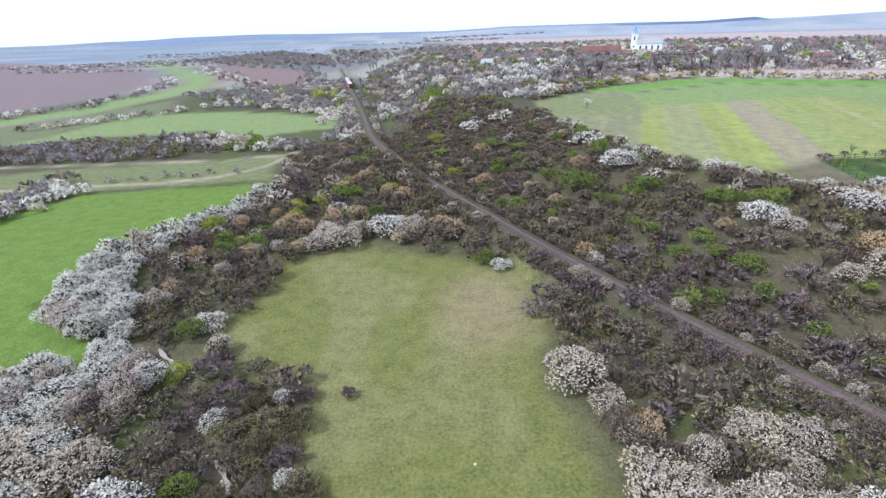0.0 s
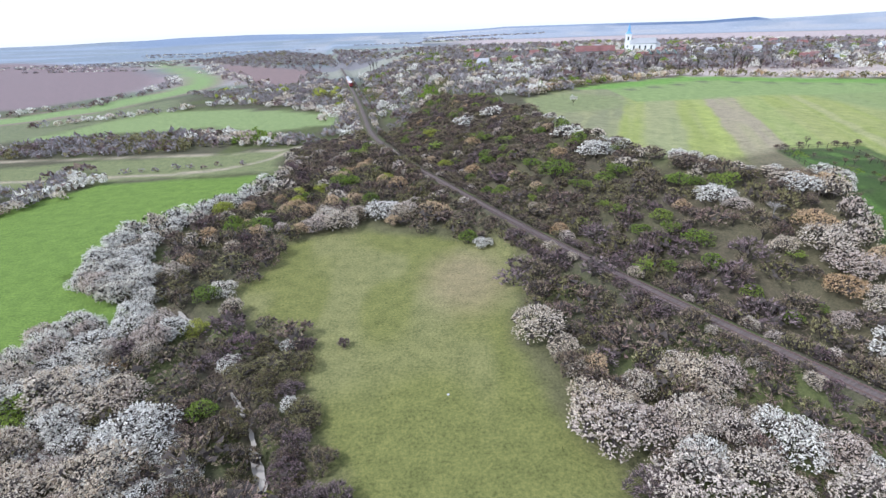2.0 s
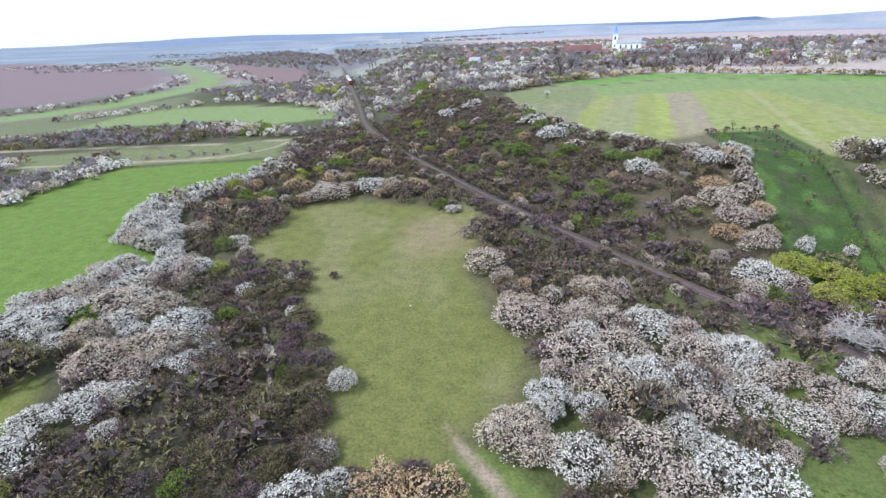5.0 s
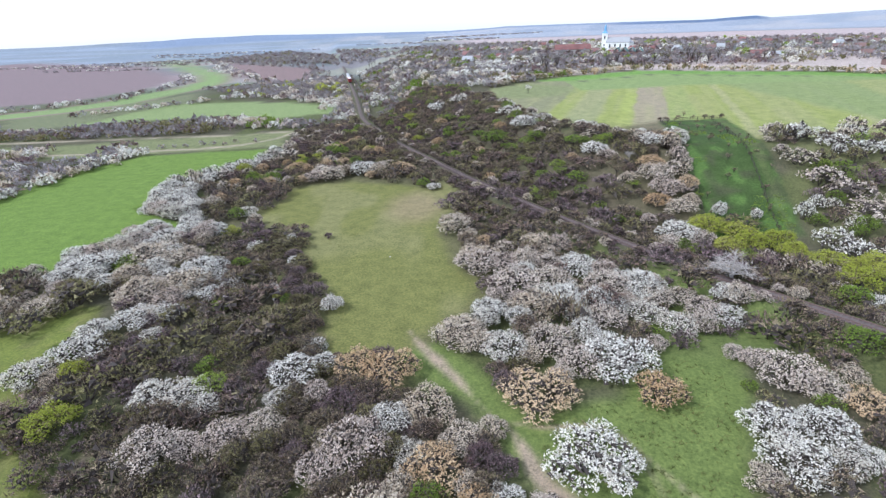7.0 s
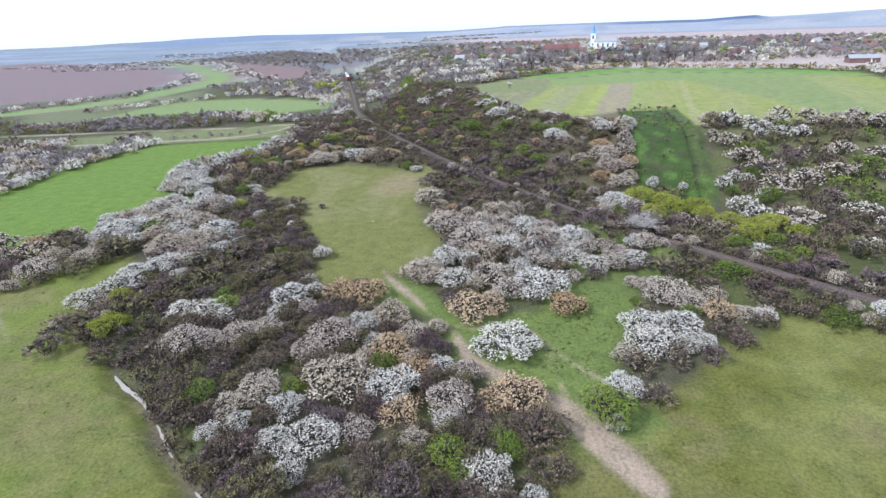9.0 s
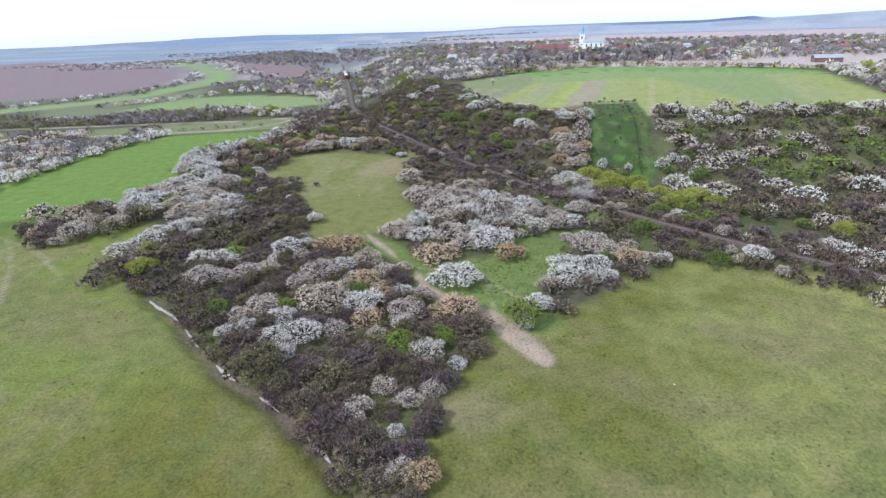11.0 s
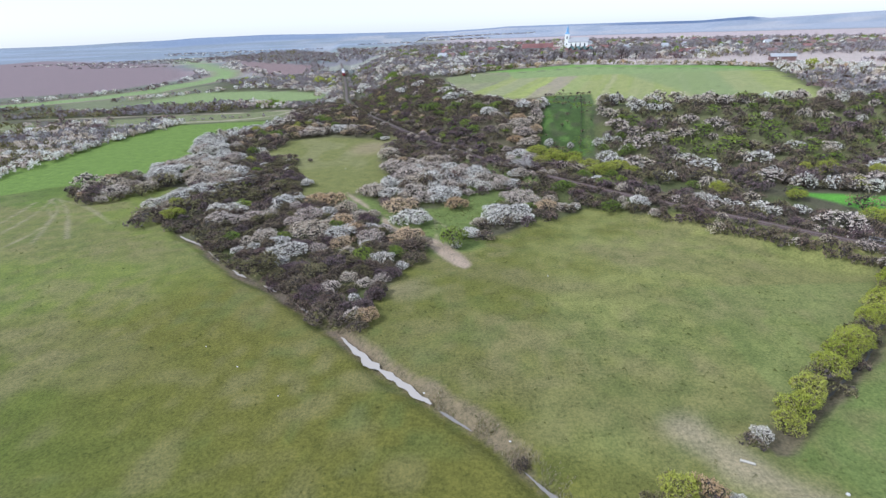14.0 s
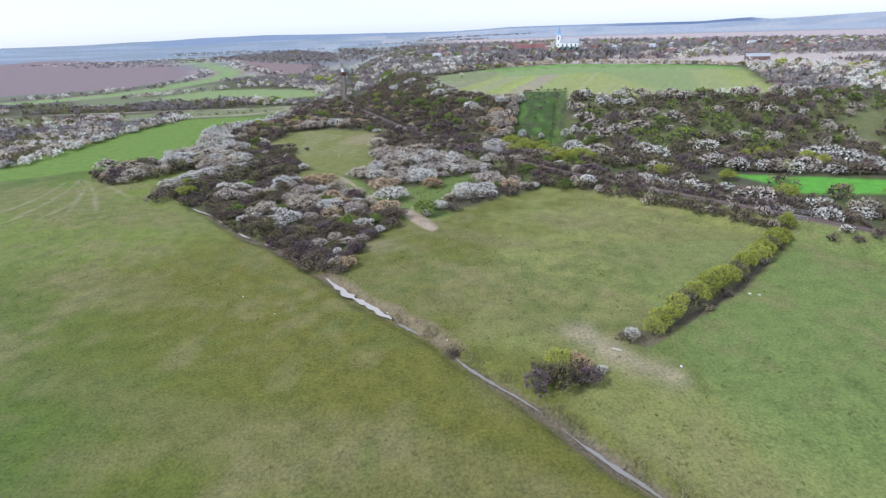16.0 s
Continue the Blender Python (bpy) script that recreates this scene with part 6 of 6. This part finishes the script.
def house(w, d, h, roof_h, wall_mat, roof_mat, label):
    """A village house: walls, gabled roof, chimney, windows and a door."""
    ob = tagged(new("house"), label, "house", group="village houses")
    part("wall", box_bm(w, d, h + 0.6, (0, 0, -0.6), 0.03), wall_mat, ob)
    for y in (-d / 2 + 0.02, d / 2 - 0.02):
        bm = bmesh.new()
        vs = [bm.verts.new(c) for c in ((-w / 2, y, h), (w / 2, y, h), (0, y, h + roof_h - 0.2))]
        vs2 = [bm.verts.new((c.co.x, y - math.copysign(0.25, y), c.co.z)) for c in vs]
        bm.faces.new(vs)
        bm.faces.new(vs2[::-1])
        for i in range(3):
            bm.faces.new((vs[i], vs[(i + 1) % 3], vs2[(i + 1) % 3], vs2[i]))
        bmesh.ops.recalc_face_normals(bm, faces=bm.faces)
        part("gable", bm, wall_mat, ob)
    roof = part("roof", gable_bm(w, d, roof_h, (0, 0, h)), roof_mat, ob)
    part("chimney", box_bm(0.6, 0.6, 1.6, (w * 0.18, d * 0.2, h + roof_h * 0.45), 0.03), M_TILE_DARK, roof)
    for y, sgn in ((-d / 2, -1), (d / 2, 1)):
        for x in (-w * 0.24, w * 0.24):
            part("window", box_bm(1.0, 0.1, 1.3, (x, y + sgn * 0.02, 1.1)), M_GLASS_DARK, ob)
    for x, sgn in ((-w / 2, -1), (w / 2, 1)):
        for y in (-d * 0.3, 0.0, d * 0.3):
            part("window", box_bm(0.1, 1.0, 1.3, (x + sgn * 0.02, y, 1.1)), M_GLASS_DARK, ob)
    return ob


protos = [house(8, 13, 3.4, 3.6, M_WALL, M_TILE, "village house with cream walls and a red tiled roof"),
          house(9, 11, 3.2, 3.8, M_WALL, M_TILE_DARK, "village house with pale walls and a dark brown tiled roof"),
          house(8, 12, 3.2, 3.4, M_WALL, M_TILE_DARK, "village house with cream walls and a brown roof"),
          house(9, 10, 4.4, 3.2, M_WHITE, M_TIN_GREY, "white village house with a grey tin roof")]
spots = [(37, 373, 70, 3), (38, 437, 20, 0), (44, 392, 80, 2), (70, 421, 75, 0), (83, 428, 10, 1), (155, 419, 15, 0), (168, 405, 70, 0), (162, 440, 60, 1), (203, 454, 20, 0), (214, 440, 70, 0),
         (261, 348, 60, 0), (275, 359, 10, 1), (256, 318, 80, 3), (355, 533, 15, 0), (264, 424, 60, 1), (322, 318, 80, 2)]
hg = np.random.default_rng(91)
while len(spots) < 58:
    x, y = hg.uniform(30, 620), hg.uniform(330, 720)
    if y < 430 - 0.35 * x + 60 * (x < 200) or any(math.hypot(x - a, y - b) < 15 for a, b, _, _ in spots) or math.hypot(x - 190, y - 472) < 34 or math.hypot(x - 175, y - 388) < 24 or math.hypot(x, y) > 640:
        continue
    spots.append((x, y, hg.choice([15, 70]) + hg.uniform(-12, 12), int(hg.choice([0, 1, 1, 1, 2, 2, 2, 3]))))
used = set()
for x, y, a, i in spots:
    m = pose(x, y, z_at(x, y), 0, 0, a) @ Matrix.Scale(0.82, 4)
    if i in used:
        copy_thing(protos[i], m)
    else:
        used.add(i)
        protos[i].matrix_basis = m
for x, y in ((136, 452), (150, 452)):
    long_house = house(9, 20, 4.0, 4.2, M_WALL, M_TILE, "long village building with a bright red tiled roof")
    long_house.matrix_basis = pose(x, y, z_at(x, y), 0, 0, 82)

church = tagged(new("church"), "white village church with a tall blue-capped tower", "church")
church.matrix_basis = pose(181, 476, z_at(186, 474), 0, 0, -18)
part("nave", box_bm(22, 11, 8.6, (13, 0, -0.6), 0.05), M_WHITE, church)
bm = gable_bm(11, 22, 4.4, (0, 0, 8.0))
bmesh.ops.rotate(bm, verts=bm.verts, cent=(0, 0, 0), matrix=Matrix.Rotation(radians(90), 3, "Z"))
bmesh.ops.translate(bm, verts=bm.verts, vec=(13, 0, 0))
part("roof", bm, M_TIN_GREY, church, "pale grey metal roof")
tower = part("tower", box_bm(5.2, 5.2, 16.6, (0, 0, -0.6), 0.06), M_WHITE, church)
part("cornice", box_bm(5.9, 5.9, 0.5, (0, 0, 15.6), 0.1), M_WHITE, tower)
bm = bmesh.new()
for r1, r2, z0, h in ((3.0, 1.5, 16.1, 2.2), (1.3, 1.1, 18.3, 1.5), (1.5, 0.05, 19.8, 5.2)):
    bmesh.ops.create_cone(bm, cap_ends=True, segments=8, radius1=r1, radius2=r2, depth=h, matrix=Matrix.Translation((0, 0, z0 + h / 2)) @ Matrix.Rotation(radians(22.5), 4, "Z"))
part("spire", bm, M_TIN_BLUE, tower, "blue metal spire")
bm = box_bm(0.14, 0.14, 1.8, (0, 0, 24.6))
box_bm(0.9, 0.12, 0.14, (0, 0, 25.6), bm=bm)
part("cross", bm, M_STEEL, tower)
for z, h in ((10.8, 3.0), (4.5, 1.6)):
    for x, y, w, d in ((0, -2.62, 1.3, 0.1), (0, 2.62, 1.3, 0.1), (-2.62, 0, 0.1, 1.3)):
        part("window", box_bm(w, d, h, (x, y, z)), M_GLASS_DARK, tower)
for i in range(4):
    for y in (-5.52, 5.52):
        part("window", box_bm(1.3, 0.1, 3.4, (5.5 + i * 5.0, y, 2.6)), M_GLASS_DARK, church)
apse = bmesh.new()
bmesh.ops.create_cone(apse, cap_ends=True, segments=10, radius1=4.2, radius2=4.2, depth=7.6, matrix=Matrix.Translation((24.5, 0, 3.2)))
part("apse", apse, M_WHITE, church)
apse = bmesh.new()
bmesh.ops.create_cone(apse, cap_ends=True, segments=10, radius1=4.6, radius2=0.2, depth=2.6, matrix=Matrix.Translation((24.5, 0, 8.3)))
part("apse_roof", apse, M_TIN_GREY, church)

hall = tagged(new("hall"), "low building with a dark green roof of four gables", "hall")
hall.matrix_basis = pose(175, 388, z_at(175, 388), 0, 0, -26)
part("wall", box_bm(24, 10, 4.4, (0, 0, -0.6), 0.04), M_TILE_DARK, hall)
for i in range(4):
    part("roof", gable_bm(6.0, 11, 3.4, (-9 + i * 6.0, 0, 3.8), 0.0), M_TIN_GREEN, hall, "dark green gabled roof")
    part("window", box_bm(2.0, 0.1, 1.5, (-9 + i * 6.0, -5.02, 1.2)), M_GLASS_DARK, hall)

barn = tagged(new("barn"), "low farm shed with a pale tin roof", "barn")
barn.matrix_basis = pose(290, 251, z_at(290, 251), 0, 0, 70)
part("wall", box_bm(9, 16, 3.6, (0, 0, -0.5), 0.04), M_TILE_DARK, barn)
part("roof", gable_bm(9, 16, 1.8, (0, 0, 3.1)), M_TIN_GREY, barn)

# ---- small things on the grass ----


def log_thing(x, y, length, radius, turn, material, name, label, category):
    bm = bmesh.new()
    bmesh.ops.create_cone(bm, cap_ends=True, segments=9, radius1=radius, radius2=radius * 0.82, depth=length, matrix=Matrix.Rotation(radians(90), 4, "Y"))
    for q in bm.verts:
        q.co.z += 0.04 * math.sin(q.co.x * 2.1)
    ob = part(name, bm, material)
    ob.matrix_basis = pose(x * K, y * K, z_at(x * K, y * K) + radius * 0.75, 0, 0, turn)
    return tagged(ob, label, category)


log_thing(88, -113, 1.5, 0.17, -28, M_LOG, "log", "pale barkless log lying on trodden earth", "log")


def stone(x, y, r, seed):
    bm = bmesh.new()
    bmesh.ops.create_icosphere(bm, subdivisions=2, radius=r)
    for q in bm.verts:
        q.co *= 0.85 + 0.3 * noise.noise(q.co * 2.2 / r + Vector((seed, 0, 0)))
        q.co.z *= 0.6
    ob = part("stone", bm, M_STONE)
    ob.matrix_basis = pose(x * K, y * K, z_at(x * K, y * K) + r * 0.25, 0, 0, seed * 40)
    return tagged(ob, "pale stone lying in short grass", "stone", group="pale stones in the grass")


for i, (x, y, r) in enumerate(((122.5, -94, 0.4), (124.2, -94.6, 0.36), (97.5, -118, 0.35), (3.3, 46.7, 0.28), (57, -108, 0.22), (71.8, -58.5, 0.2), (10, -90, 0.2), (1.3, -83.5, 0.2), (75, 30, 0.4), (59, 46, 0.35), (44, -97, 0.25), (20, -98, 0.2))):
    stone(x, y, r * 0.75, i + 1)

# tufts and dark weeds in the short grass


def tuft_field(poly, count, size, material, label, seed):
    g = np.random.default_rng(seed)
    lo, hi = poly.min(0), poly.max(0)
    x, y = g.uniform(lo[0], hi[0], count * 3), g.uniform(lo[1], hi[1], count * 3)
    ok = (inside(x, y, poly) > 1) & (vnoise(x, y, 7, seed) * 0.6 + vnoise(x, y, 22, seed + 1) * 0.4 > 0.52) & (dist_line(x, y, PATH)[0] > 2.2) & (dist_line(x, y, DITCH)[0] > 1.6)
    x, y = x[ok][:count], y[ok][:count]
    z = height(x, y)
    blades_each = 7
    px, py, pz = np.repeat(x, blades_each), np.repeat(y, blades_each), np.repeat(z, blades_each)
    s = np.repeat(g.uniform(*size, len(x)), blades_each)
    p = np.c_[px, py, pz] + np.c_[g.normal(size=len(px)) * s * 0.5, g.normal(size=len(px)) * s * 0.5, s * 0.25]
    w = spread(g, len(p)) * 0.8 + np.array([0, 0, 0.8])
    w /= np.linalg.norm(w, axis=1)[:, None]
    tri = blades(g, p, w, s * g.uniform(0.7, 1.3, len(p)), s * 0.28)
    me = fast_mesh("grass_tufts", tri.reshape(-1, 3), np.arange(len(tri) * 3).reshape(-1, 3), [material])
    at = me.attributes.new("vary", "FLOAT", "POINT")
    at.data.foreach_set("value", np.repeat(hash2(np.floor(px * 10), np.floor(py * 10), 3), 3).astype(np.float32))
    return tagged(new("grass_tufts", me), label, "grass", kind="stuff")


tuft_field(plan((-110, 20), (-55, 20), (-55, -12), (-33, -27), (28, -82), (100, -160), (60, -190), (-110, -110)), 1500, (0.12, 0.36), M_GRASS, "scattered darker tufts in the pasture", 96)
tuft_field(plan((28, -80), (44, -46), (93, -19), (146, -60), (170, -76), (200, -130), (110, -170)), 1900, (0.12, 0.36), M_GRASS, "scattered darker tufts in the pasture", 97)
tuft_field(ORCHARD, 1400, (0.2, 0.55), M_GREEN, "rank grass and saplings in the orchard plot", 101)
tuft_field(MEADOW, 600, (0.1, 0.28), M_GRASS, "tufts of longer grass in the meadow", 98)
tuft_field(plan((16, 8), (30, -10), (44, -8), (53, 3), (66, 1), (60, -18), (55, -28), (58, -40), (44, -44), (28, -22), (18, -6)), 700, (0.15, 0.4), M_GRASS, "tufts of longer grass between the shrubs", 99)
reeds = smooth_line(DITCH[DITCH[:, 1] < -98 * K], 0)
rp = resample(reeds, 0.35)
rg = np.random.default_rng(100)
rp = np.repeat(rp, 40, 0) + rg.normal(size=(len(rp) * 40, 2)) * 0.75 + np.array((0.9, 0.9))
rp = rp[vnoise(rp[:, 0], rp[:, 1], 2.4, 103) > 0.42]
rz = height(rp[:, 0], rp[:, 1])
tri = blades(rg, np.c_[rp, rz + 0.15], (lambda w: w / np.linalg.norm(w, axis=1)[:, None])(spread(rg, len(rp)) * 0.6 + np.array([0, 0, 1.0])), rg.uniform(0.3, 0.75, len(rp)), 0.07)
reed = tagged(new("ditch_weeds", fast_mesh("ditch_weeds", tri.reshape(-1, 3), np.arange(len(tri) * 3).reshape(-1, 3), [M_GRASS, M_STRAW], rg.integers(0, 2, len(tri)))), "rank grass and weeds along the narrow ditch", "grass", kind="stuff")

# ---- sleepers ----
s_lo, s_hi = rail_station(190, -95), rail_station(4, 151)
sleeper_bm = box_bm(0.24, 2.4, 0.16, (0, 0, 0), 0.02)
sleeper_mesh = bpy.data.meshes.new("sleeper")
sleeper_bm.to_mesh(sleeper_mesh)
sleeper_bm.free()
sleeper_mesh.materials.append(M_SLEEPER)
first = rail_station(150, -56)
for i in range(290):
    x, y, a = rail_pose(first + i * 0.66)
    ob = new("sleeper", sleeper_mesh)
    ob.parent = track
    ob.matrix_basis = pose(x, y, RAIL_Z + 0.08, 0, 0, a + 1.5 * math.sin(i * 2.7))
